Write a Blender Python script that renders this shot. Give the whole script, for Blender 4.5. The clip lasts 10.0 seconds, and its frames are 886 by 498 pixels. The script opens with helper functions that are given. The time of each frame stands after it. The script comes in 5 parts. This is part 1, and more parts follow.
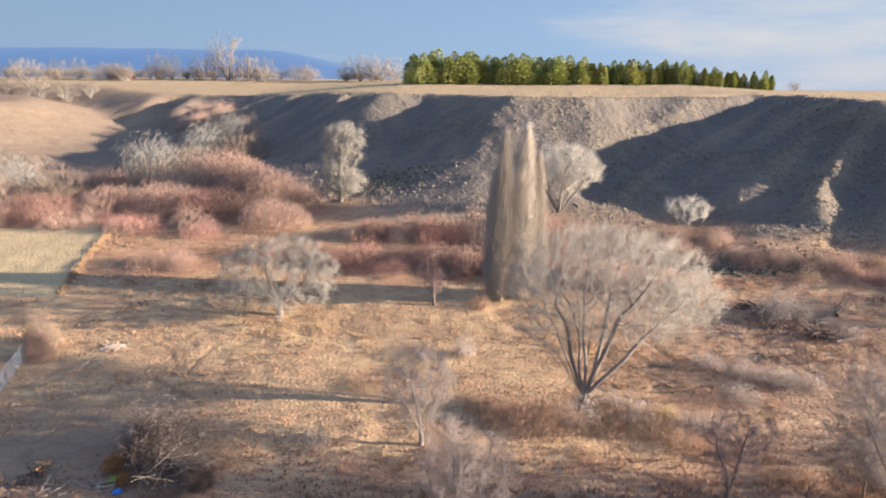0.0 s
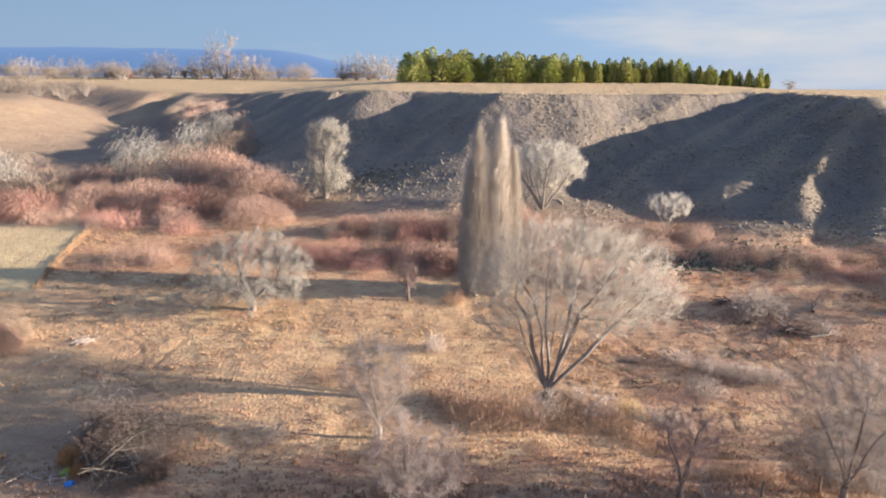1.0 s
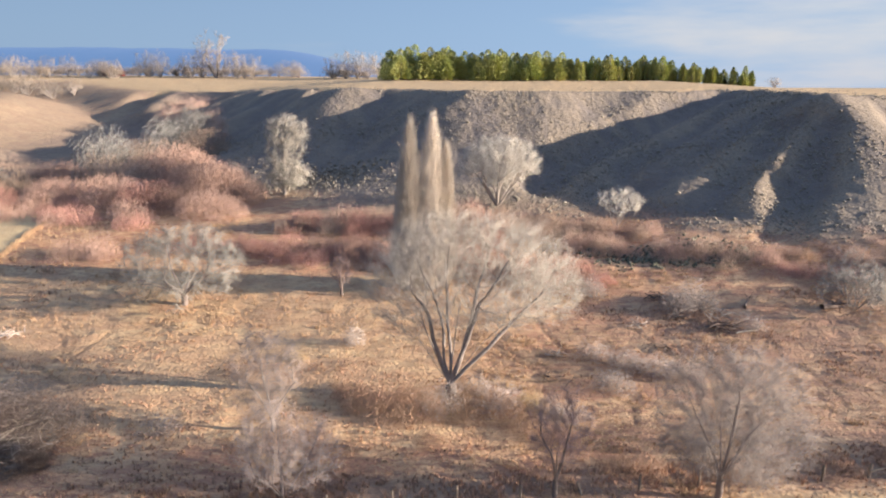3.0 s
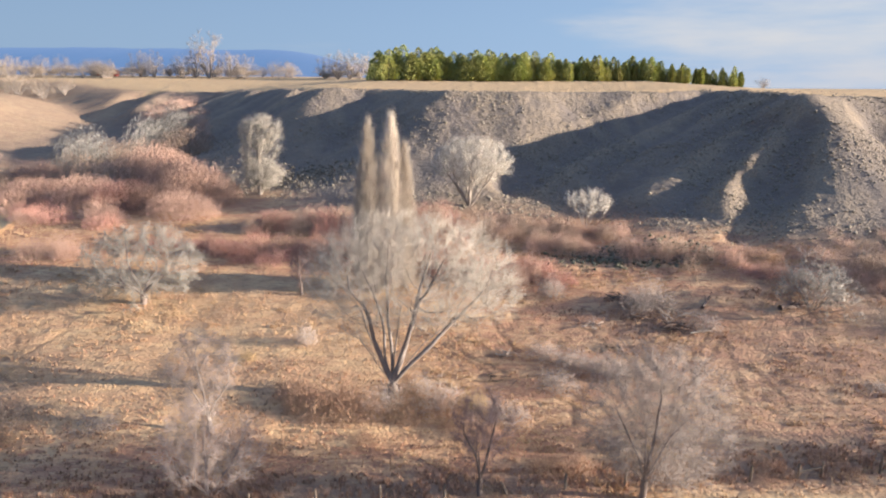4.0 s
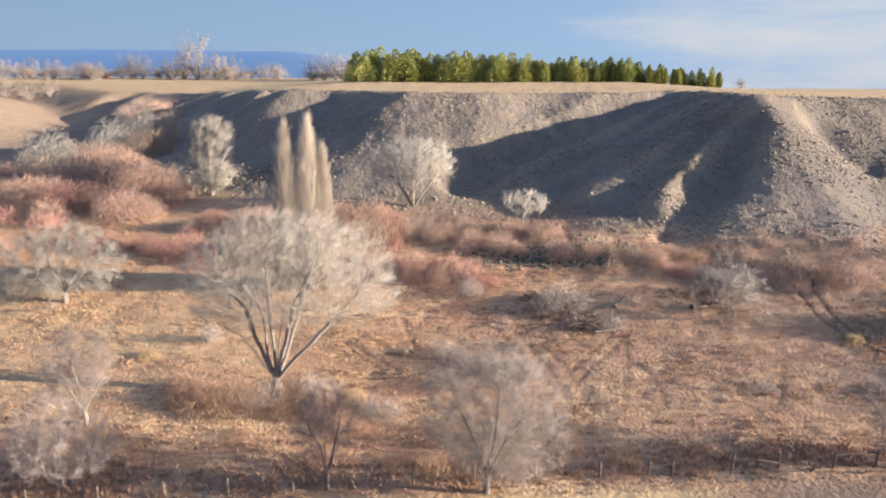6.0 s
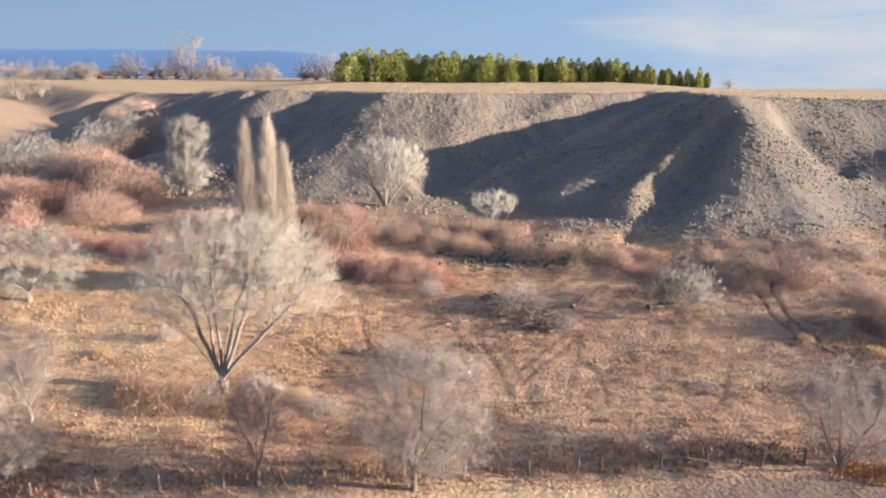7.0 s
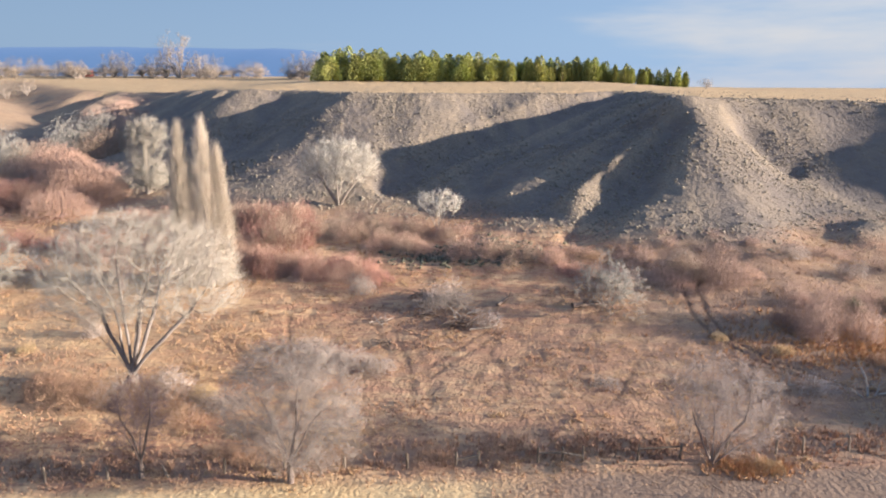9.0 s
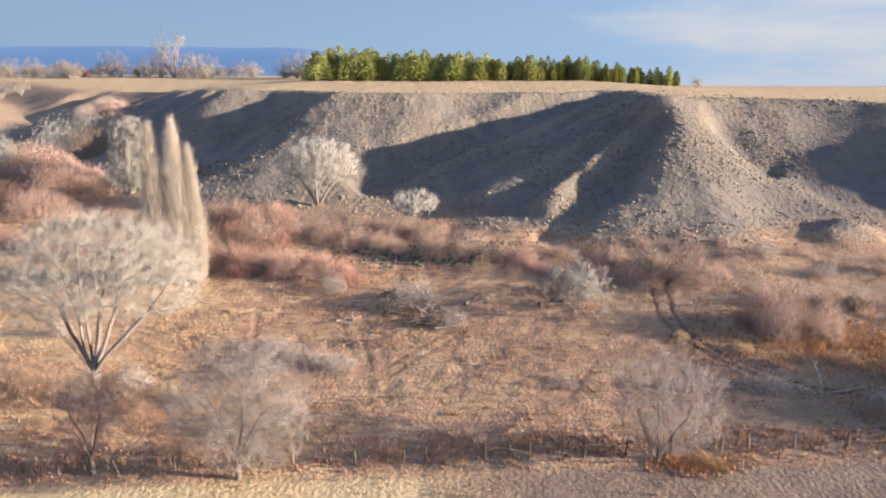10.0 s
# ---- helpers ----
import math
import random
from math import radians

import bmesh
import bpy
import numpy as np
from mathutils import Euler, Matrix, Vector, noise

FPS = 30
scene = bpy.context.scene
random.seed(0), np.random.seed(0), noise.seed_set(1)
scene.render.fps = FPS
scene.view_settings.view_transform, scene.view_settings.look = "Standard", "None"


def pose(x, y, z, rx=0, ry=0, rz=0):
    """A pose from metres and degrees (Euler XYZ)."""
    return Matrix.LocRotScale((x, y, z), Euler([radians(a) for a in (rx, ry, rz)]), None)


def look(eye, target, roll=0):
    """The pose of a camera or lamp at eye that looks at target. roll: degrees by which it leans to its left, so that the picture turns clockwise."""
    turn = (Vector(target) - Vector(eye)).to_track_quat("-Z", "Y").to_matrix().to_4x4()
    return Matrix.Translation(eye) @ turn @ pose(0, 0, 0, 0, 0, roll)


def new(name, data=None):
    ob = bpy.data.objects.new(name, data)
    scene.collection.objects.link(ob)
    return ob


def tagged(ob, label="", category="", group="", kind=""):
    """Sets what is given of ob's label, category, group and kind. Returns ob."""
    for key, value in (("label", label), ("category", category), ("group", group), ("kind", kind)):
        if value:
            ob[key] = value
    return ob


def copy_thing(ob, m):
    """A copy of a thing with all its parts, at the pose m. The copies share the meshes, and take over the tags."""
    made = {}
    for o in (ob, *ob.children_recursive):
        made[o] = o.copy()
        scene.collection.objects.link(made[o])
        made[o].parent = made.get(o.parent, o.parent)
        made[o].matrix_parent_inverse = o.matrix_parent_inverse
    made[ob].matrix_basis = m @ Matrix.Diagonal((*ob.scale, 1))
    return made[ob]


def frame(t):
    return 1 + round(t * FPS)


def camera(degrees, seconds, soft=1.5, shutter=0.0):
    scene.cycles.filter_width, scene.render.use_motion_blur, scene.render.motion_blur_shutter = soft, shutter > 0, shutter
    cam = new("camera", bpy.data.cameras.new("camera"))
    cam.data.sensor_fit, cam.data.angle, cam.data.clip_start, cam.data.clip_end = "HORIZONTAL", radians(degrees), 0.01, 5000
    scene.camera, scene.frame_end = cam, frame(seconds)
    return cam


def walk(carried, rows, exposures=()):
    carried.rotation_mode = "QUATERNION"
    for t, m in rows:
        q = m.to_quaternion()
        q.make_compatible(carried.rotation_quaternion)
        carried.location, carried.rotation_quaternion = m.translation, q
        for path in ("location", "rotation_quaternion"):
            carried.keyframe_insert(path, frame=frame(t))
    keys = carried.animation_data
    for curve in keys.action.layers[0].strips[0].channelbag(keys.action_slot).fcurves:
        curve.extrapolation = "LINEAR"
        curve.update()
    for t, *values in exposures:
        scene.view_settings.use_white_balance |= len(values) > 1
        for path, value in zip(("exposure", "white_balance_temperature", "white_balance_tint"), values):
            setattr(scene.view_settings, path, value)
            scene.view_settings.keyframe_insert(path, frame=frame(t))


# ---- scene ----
cam = camera(67.3, 10.0, soft=2.07)
PATH = [
    (0, (-1.23, -0.156, 30.567), (-1.196, 1.778, 30.061), 0.4),
    (0.5, (0.708, -0.141, 30.3), (0.735, 1.793, 29.792), 0.4),
    (1, (2.718, -0.107, 29.95), (2.741, 1.828, 29.443), 0.4),
    (1.5, (4.953, -0.173, 29.662), (4.972, 1.761, 29.153), 0.4),
    (2, (7.302, -0.26, 29.477), (7.318, 1.674, 28.967), 0.5),
    (2.5, (9.921, -0.24, 29.395), (9.929, 1.694, 28.886), 0.4),
    (4, (18.524, -0.306, 29.31), (18.517, 1.628, 28.804), 0.4),
    (4.5, (21.545, -0.467, 29.324), (21.532, 1.468, 28.818), 0.4),
    (5, (24.618, -0.655, 29.345), (24.599, 1.28, 28.841), 0.4),
    (5.5, (27.729, -0.866, 29.386), (27.703, 1.07, 28.882), 0.3),
    (7, (36.431, -1.733, 29.717), (36.394, 0.202, 29.212), 0.3),
    (7.5, (39.119, -2.013, 29.889), (39.078, -0.078, 29.384), 0.3),
    (8, (41.676, -2.326, 30.063), (41.631, -0.392, 29.557), 0.3),
    (8.5, (44.166, -2.665, 30.196), (44.118, -0.731, 29.687), 0.3),
    (9, (46.585, -2.923, 30.321), (46.536, -0.99, 29.81), 0.3),
    (9.5, (48.975, -3.233, 30.46), (48.921, -1.301, 29.948), 0.2),
    (10, (51.259, -3.473, 30.617), (51.202, -1.541, 30.102), 0.2),
]
walk(cam, [(t, look(eye, target, roll)) for t, eye, target, roll in PATH])

# ---- sun and sky ----
SUN_UP, SUN_ROUND = 11.2, 95.0
EXPOSURE = 1.85
scene.view_settings.exposure = EXPOSURE
toward = Vector((math.sin(radians(SUN_ROUND)) * math.cos(radians(SUN_UP)), math.cos(radians(SUN_ROUND)) * math.cos(radians(SUN_UP)), math.sin(radians(SUN_UP))))
sun_data = bpy.data.lights.new("sun", "SUN")
sun_data.energy, sun_data.angle, sun_data.color = 4.7, radians(0.6), (1.0, 0.855, 0.725)
sun = new("sun", sun_data)
sun.matrix_world = look(toward * 300, (0, 0, 0))

world = bpy.data.worlds.new("sky")
scene.world = world
world.use_nodes = True
wn, wl = world.node_tree.nodes, world.node_tree.links
wn.clear()


def wnode(kind, **sets):
    n = wn.new(kind)
    for k, v in sets.items():
        n.inputs[k].default_value = v
    return n


w_out, w_bg = wnode("ShaderNodeOutputWorld"), wnode("ShaderNodeBackground", Strength=0.31)
w_sky = wnode("ShaderNodeTexSky")
w_sky.sky_type, w_sky.sun_disc = "NISHITA", False
w_sky.sun_elevation, w_sky.sun_rotation = radians(SUN_UP), radians(SUN_ROUND)
w_dim = wnode("ShaderNodeMixRGB", Fac=1.0, Color2=(0.10, 0.10, 0.10, 1))
w_dim.blend_type = "MULTIPLY"
w_co, w_split = wnode("ShaderNodeTexCoord"), wnode("ShaderNodeSeparateXYZ")
w_grad = wnode("ShaderNodeValToRGB")
cr = w_grad.color_ramp
cr.elements[0].position, cr.elements[0].color = 0.0, (0.33, 0.51, 0.77, 1)
cr.elements[1].position, cr.elements[1].color = 0.45, (0.34, 0.50, 0.88, 1)
e = cr.elements.new(0.13)
e.color = (0.29, 0.44, 0.69, 1)
w_map = wnode("ShaderNodeMapping", Scale=(1.3, 1.3, 8.0), Location=(0.3, 0.1, 0.4))
w_noise = wnode("ShaderNodeTexNoise", Scale=2.2, Detail=6.0, Roughness=0.55)
w_dot = wnode("ShaderNodeVectorMath")
w_dot.operation = "DOT_PRODUCT"
w_dot.inputs[1].default_value = Vector((0.50, 0.84, 0.25)).normalized()
w_bank = wnode("ShaderNodeMapRange", **{"From Min": 0.90, "From Max": 1.0, "To Min": -0.22, "To Max": 0.24})
w_sum = wnode("ShaderNodeMath")
w_ramp = wnode("ShaderNodeMapRange", **{"From Min": 0.36, "From Max": 0.84})
w_ramp.interpolation_type = "SMOOTHSTEP"
w_cloud = wnode("ShaderNodeMixRGB", Color2=(0.68, 0.68, 0.72, 1))
w_mix = wnode("ShaderNodeMixRGB", Fac=0.86)
w_west = wnode("ShaderNodeMapRange", **{"From Min": -0.6, "From Max": 0.25, "To Min": 0.80, "To Max": 1.0})
w_deep = wnode("ShaderNodeMixRGB", Fac=1.0)
w_deep.blend_type = "MULTIPLY"
wl.new(w_co.outputs["Generated"], w_split.inputs[0])
wl.new(w_split.outputs["Z"], w_grad.inputs[0])
wl.new(w_co.outputs["Generated"], w_map.inputs[0])
wl.new(w_map.outputs[0], w_noise.inputs["Vector"])
wl.new(w_co.outputs["Generated"], w_dot.inputs[0])
wl.new(w_dot.outputs["Value"], w_bank.inputs["Value"])
wl.new(w_noise.outputs["Fac"], w_sum.inputs[0])
wl.new(w_bank.outputs[0], w_sum.inputs[1])
wl.new(w_sum.outputs[0], w_ramp.inputs["Value"])
wl.new(w_ramp.outputs[0], w_cloud.inputs["Fac"])
wl.new(w_grad.outputs[0], w_cloud.inputs["Color1"])
wl.new(w_sky.outputs[0], w_dim.inputs["Color1"])
wl.new(w_dim.outputs[0], w_mix.inputs["Color1"])
wl.new(w_cloud.outputs[0], w_mix.inputs["Color2"])
wl.new(w_split.outputs["X"], w_west.inputs["Value"])
wl.new(w_mix.outputs[0], w_deep.inputs["Color1"])
wl.new(w_west.outputs[0], w_deep.inputs["Color2"])
wl.new(w_deep.outputs[0], w_bg.inputs["Color"])
wl.new(w_bg.outputs[0], w_out.inputs[0])

# ---- materials ----
def shader(name):
    m = bpy.data.materials.new(name)
    m.use_nodes = True
    return m, m.node_tree.nodes, m.node_tree.links, m.node_tree.nodes["Principled BSDF"]


def rgba(c):
    return (*c, 1)


def surface(name, a, b, c=None, scale=1.0, fine=9.0, rough=0.9, bump=0.0, vary=0.25, island=False):
    """Two colours mixed by broad noise, a third speckled through by fine noise; objects or islands differ in brightness."""
    m, n, l, p = shader(name)
    p.inputs["Roughness"].default_value = rough
    p.inputs["Specular IOR Level"].default_value = 0.2
    co = n.new("ShaderNodeNewGeometry")
    broad, small = n.new("ShaderNodeTexNoise"), n.new("ShaderNodeTexNoise")
    broad.inputs["Scale"].default_value, small.inputs["Scale"].default_value = scale, fine
    broad.inputs["Detail"].default_value, small.inputs["Detail"].default_value = 4, 3
    l.new(co.outputs["Position"], broad.inputs["Vector"])
    l.new(co.outputs["Position"], small.inputs["Vector"])
    r1, r2 = n.new("ShaderNodeMapRange"), n.new("ShaderNodeMapRange")
    r1.inputs["From Min"].default_value, r1.inputs["From Max"].default_value = 0.35, 0.65
    r2.inputs["From Min"].default_value, r2.inputs["From Max"].default_value = 0.5, 0.72
    l.new(broad.outputs["Fac"], r1.inputs["Value"])
    l.new(small.outputs["Fac"], r2.inputs["Value"])
    m1, m2 = n.new("ShaderNodeMixRGB"), n.new("ShaderNodeMixRGB")
    m1.inputs["Color1"].default_value, m1.inputs["Color2"].default_value = rgba(a), rgba(b)
    m2.inputs["Color2"].default_value = rgba(c or b)
    l.new(r1.outputs[0], m1.inputs["Fac"])
    l.new(m1.outputs[0], m2.inputs["Color1"])
    l.new(r2.outputs[0], m2.inputs["Fac"])
    hsv = n.new("ShaderNodeHueSaturation")
    val = n.new("ShaderNodeMapRange")
    val.inputs["To Min"].default_value, val.inputs["To Max"].default_value = 1 - vary, 1 + vary
    if island:
        l.new(co.outputs["Random Per Island"], val.inputs["Value"])
    else:
        info = n.new("ShaderNodeObjectInfo")
        l.new(info.outputs["Random"], val.inputs["Value"])
    l.new(val.outputs[0], hsv.inputs["Value"])
    l.new(m2.outputs[0], hsv.inputs["Color"])
    l.new(hsv.outputs[0], p.inputs["Base Color"])
    if bump:
        bm = n.new("ShaderNodeBump")
        bm.inputs["Strength"].default_value, bm.inputs["Distance"].default_value = bump, 0.05
        l.new(small.outputs["Fac"], bm.inputs["Height"])
        l.new(bm.outputs[0], p.inputs["Normal"])
    return m


BARK_PALE = surface("bark_pale", (0.35, 0.305, 0.262), (0.27, 0.23, 0.20), (0.14, 0.115, 0.10), 0.8, 14, bump=0.6)
BARK_GREY = surface("bark_grey", (0.31, 0.27, 0.24), (0.235, 0.20, 0.178), (0.14, 0.118, 0.105), 0.9, 9, bump=0.8)
TWIG_PALE = surface("twig_pale", (0.41, 0.365, 0.305), (0.36, 0.32, 0.268), (0.30, 0.265, 0.222), 0.6, 9)
TWIG_WHITE = surface("twig_white", (0.50, 0.455, 0.385), (0.44, 0.40, 0.335), (0.37, 0.335, 0.28), 0.6, 9)
TWIG_SILVER = surface("twig_silver", (0.34, 0.315, 0.275), (0.29, 0.27, 0.235), (0.24, 0.22, 0.195), 0.6, 9)
BARK_DARK = surface("bark_dark", (0.215, 0.17, 0.148), (0.16, 0.125, 0.11), (0.27, 0.225, 0.195), 0.8, 14, bump=0.6)
TWIG_MAUVE = surface("twig_mauve", (0.40, 0.342, 0.302), (0.35, 0.295, 0.258), (0.29, 0.24, 0.21), 0.6, 9)
TWIG_DUSK = surface("twig_dusk", (0.32, 0.265, 0.235), (0.275, 0.226, 0.20), (0.23, 0.188, 0.165), 0.6, 9)
TWIG_PLUM = surface("twig_plum", (0.34, 0.245, 0.22), (0.29, 0.205, 0.185), (0.25, 0.18, 0.16), 0.6, 9)
TWIG_POPLAR = surface("twig_poplar", (0.52, 0.44, 0.35), (0.46, 0.39, 0.305), (0.39, 0.325, 0.255), 0.4, 6)
WILLOW_RED = surface("willow_red", (0.45, 0.25, 0.193), (0.39, 0.21, 0.165), (0.315, 0.165, 0.13), 0.10, 5, vary=0.3)
WILLOW_ROSE = surface("willow_rose", (0.46, 0.305, 0.232), (0.40, 0.26, 0.198), (0.325, 0.208, 0.16), 0.10, 5, vary=0.3)
WILLOW_TAN = surface("willow_tan", (0.45, 0.335, 0.25), (0.39, 0.285, 0.21), (0.32, 0.23, 0.17), 0.10, 5, vary=0.3)
WEED_RUST = surface("weed_rust", (0.38, 0.235, 0.155), (0.44, 0.30, 0.195), (0.29, 0.175, 0.12), 0.3, 5, vary=0.35)
SAGE = surface("sage", (0.225, 0.198, 0.155), (0.25, 0.217, 0.168), (0.195, 0.17, 0.135), 0.3, 5, vary=0.25, island=True)
ROCK = surface("rock", (0.28, 0.23, 0.168), (0.25, 0.205, 0.152), (0.21, 0.174, 0.13), 0.4, 6, bump=0.5, vary=0.2, island=True)
NEEDLES = surface("needles", (0.28, 0.31, 0.09), (0.40, 0.385, 0.13), (0.19, 0.235, 0.075), 0.12, 1.5, vary=0.35)
POST_WOOD = surface("post_wood", (0.16, 0.12, 0.09), (0.22, 0.18, 0.14), (0.10, 0.08, 0.06), 2, 20, bump=0.5)
DEAD_WOOD = surface("dead_wood", (0.44, 0.38, 0.31), (0.34, 0.29, 0.24), (0.22, 0.18, 0.15), 1, 12, bump=0.5)
DARK_WOOD = surface("dark_wood", (0.11, 0.085, 0.07), (0.16, 0.12, 0.10), (0.07, 0.05, 0.045), 1, 12, bump=0.5)
TWIG_MESA = surface("twig_mesa", (0.34, 0.282, 0.222), (0.30, 0.245, 0.19), (0.25, 0.205, 0.16), 0.05, 2, vary=0.12)
TWIG_BROWN = surface("twig_brown", (0.39, 0.275, 0.22), (0.335, 0.23, 0.185), (0.275, 0.188, 0.15), 0.4, 6, vary=0.25)
SAGE_DARK = surface("sage_dark", (0.13, 0.125, 0.085), (0.18, 0.17, 0.115), (0.08, 0.075, 0.055), 0.5, 4, vary=0.5, island=True)


# ---- terrain: heights ----
def lattice(ix, iy, seed):
    h = (ix.astype(np.int64) * 374761393 + iy.astype(np.int64) * 668265263 + seed * 982451653) & 0x7FFFFFFF
    h = ((h ^ (h >> 13)) * 1274126177) & 0x7FFFFFFF
    h = h ^ (h >> 16)
    return (h & 0xFFFF) / 65535.0


def vnoise(x, y, seed=0):
    """Smooth noise from 0 to 1."""
    x, y = np.asarray(x, float), np.asarray(y, float)
    ix, iy = np.floor(x), np.floor(y)
    fx, fy = x - ix, y - iy
    fx, fy = fx * fx * (3 - 2 * fx), fy * fy * (3 - 2 * fy)
    a, b = lattice(ix, iy, seed), lattice(ix + 1, iy, seed)
    c, d = lattice(ix, iy + 1, seed), lattice(ix + 1, iy + 1, seed)
    return (a * (1 - fx) + b * fx) * (1 - fy) + (c * (1 - fx) + d * fx) * fy


def fbm(x, y, octaves=4, seed=0):
    total, amp, norm = 0.0, 1.0, 0.0
    for k in range(octaves):
        total = total + amp * vnoise(x * 2 ** k, y * 2 ** k, seed + 17 * k)
        norm += amp
        amp *= 0.5
    return total / norm - 0.5


def step01(a, b, v):
    u = np.clip((v - a) / (b - a), 0, 1)
    return u * u * (3 - 2 * u)


# rim of the mesa, from the far valley round the two noses to the plain's far end
RIM = [(-700, 520), (-175, 345), (-128, 300), (-104, 284), (-88, 279), (-78, 284), (-60, 258), (-44, 238), (-36, 224), (-26, 208), (-14, 188), (-4, 192), (6, 186), (18, 170),
       (27, 171), (37, 172), (47, 177), (57, 180), (66, 180), (76, 183), (88, 192), (95, 190), (97, 180), (96, 166), (94, 153), (94, 142), (99, 145), (112, 151), (124, 151),
       (138, 150), (156, 144), (171, 133), (179, 132), (190, 140), (218, 152), (700, 210), (700, 3000), (-700, 3000)]
# rim of the hill across the valley
HILL = [(-700, 170), (-192, 208), (-158, 224), (-149, 240), (-156, 268), (-188, 310), (-266, 345), (-700, 400)]


def outside(x, y, poly):
    """Distance outside a polygon (0 within), with the place along its edge."""
    best = np.full(x.shape, 1e9)
    along = np.zeros(x.shape)
    inside = np.zeros(x.shape, bool)
    run = 0.0
    for (ax, ay), (bx, by) in zip(poly, poly[1:] + poly[:1]):
        ex, ey = bx - ax, by - ay
        length = math.hypot(ex, ey)
        u = np.clip(((x - ax) * ex + (y - ay) * ey) / length ** 2, 0, 1)
        dx, dy = x - ax - u * ex, y - ay - u * ey
        dist = np.hypot(dx, dy)
        near = dist < best
        best = np.where(near, dist, best)
        along = np.where(near, run + u * length + 9 * np.arctan2(dy, dx), along)
        cross = ((ay > y) != (by > y))
        inside ^= cross & (x < ex * (y - ay) / (ey if ey else 1e-9) + ax)
        run += length
    return np.where(inside, 0.0, best), along, np.where(inside, best, 0.0)


def face(d, run=36.0, bend=0.8):
    s = (np.sqrt(d * d + 6.0) - 2.45) / run
    return 1 - np.exp(-(s + bend * s * s))


# ridges that run down the faces: two ends, height at each, slope of their sides
SPURS = [(18, 170, 25.8, 10, 156, 14.2, 0.6), (10, 156, 14.2, 5, 146, 9.0, 0.5), (40, 172, 25.0, 45, 162, 17.0, 0.6), (66, 179, 25.4, 58, 161, 16.2, 0.55),
         (95, 178, 26.0, 76, 170, 22.0, 0.5), (76, 170, 22.0, 58, 156, 14.6, 0.34), (94, 163, 26.2, 55, 136, 10.6, 0.36), (94, 152, 26.2, 54, 121, 8.0, 0.34), (88, 137, 20.8, 76, 125.5, 15.4, 0.55), (76, 125.5, 15.4, 66, 114, 8.6, 0.52), (58, 110, 5.4, 52, 102, 4.4, 0.10),
         (94, 142, 26.2, 92.5, 128, 15.8, 0.70), (92.5, 128, 16.6, 88, 120, 13.0, 0.50), (88, 120, 13.0, 72, 102, 5.0, 0.30), (98, 133, 16.8, 115, 122.5, 7.4, 0.60), (115, 122.5, 7.4, 132, 112, 4.6, 0.45),
         (116, 109, 6.6, 111, 106, 5.0, 0.45), (-160, 192, 15, -108, 184, 8.5, 0.4), (-13, 189, 25.5, -34, 164, 10.0, 0.42), (-35, 223, 24.4, -60, 186, 11.0, 0.40), (-58, 255, 23.6, -80, 226, 14.0, 0.40),
         (-98, 279, 21.2, -97, 256, 17.5, 0.42), (175, 132, 26, 170, 104, 6, 0.7)]
# gullies washed between them, given the same way
GULLIES = [(89, 134, 18.6, 79, 119, 8.8, 0.55), (79, 119, 8.8, 66, 103, 3.8, 0.40), (90, 184, 24.0, 62, 161, 15.4, 0.45), (62, 161, 15.4, 44, 147, 10.0, 0.40), (44, 147, 10.0, 33, 133, 5.6, 0.40),
           (88, 154, 22.0, 60, 131, 10.4, 0.36), (84, 142, 18.6, 70, 128, 11.2, 0.40), (70, 128, 11.2, 58, 114, 6.2, 0.34), (106, 136, 16.2, 112, 130, 9.8, 0.7), 
           (-22, 206, 22.6, -47, 172, 10.0, 0.42), (-46, 240, 21.0, -70, 205, 11.0, 0.42), (-72, 276, 18.6, -92, 236, 13.0, 0.36), (-108, 284, 16.0, -112, 250, 12.0, 0.30)]


def fence_y(x):
    return 42.4 + (x - 9) * 0.098


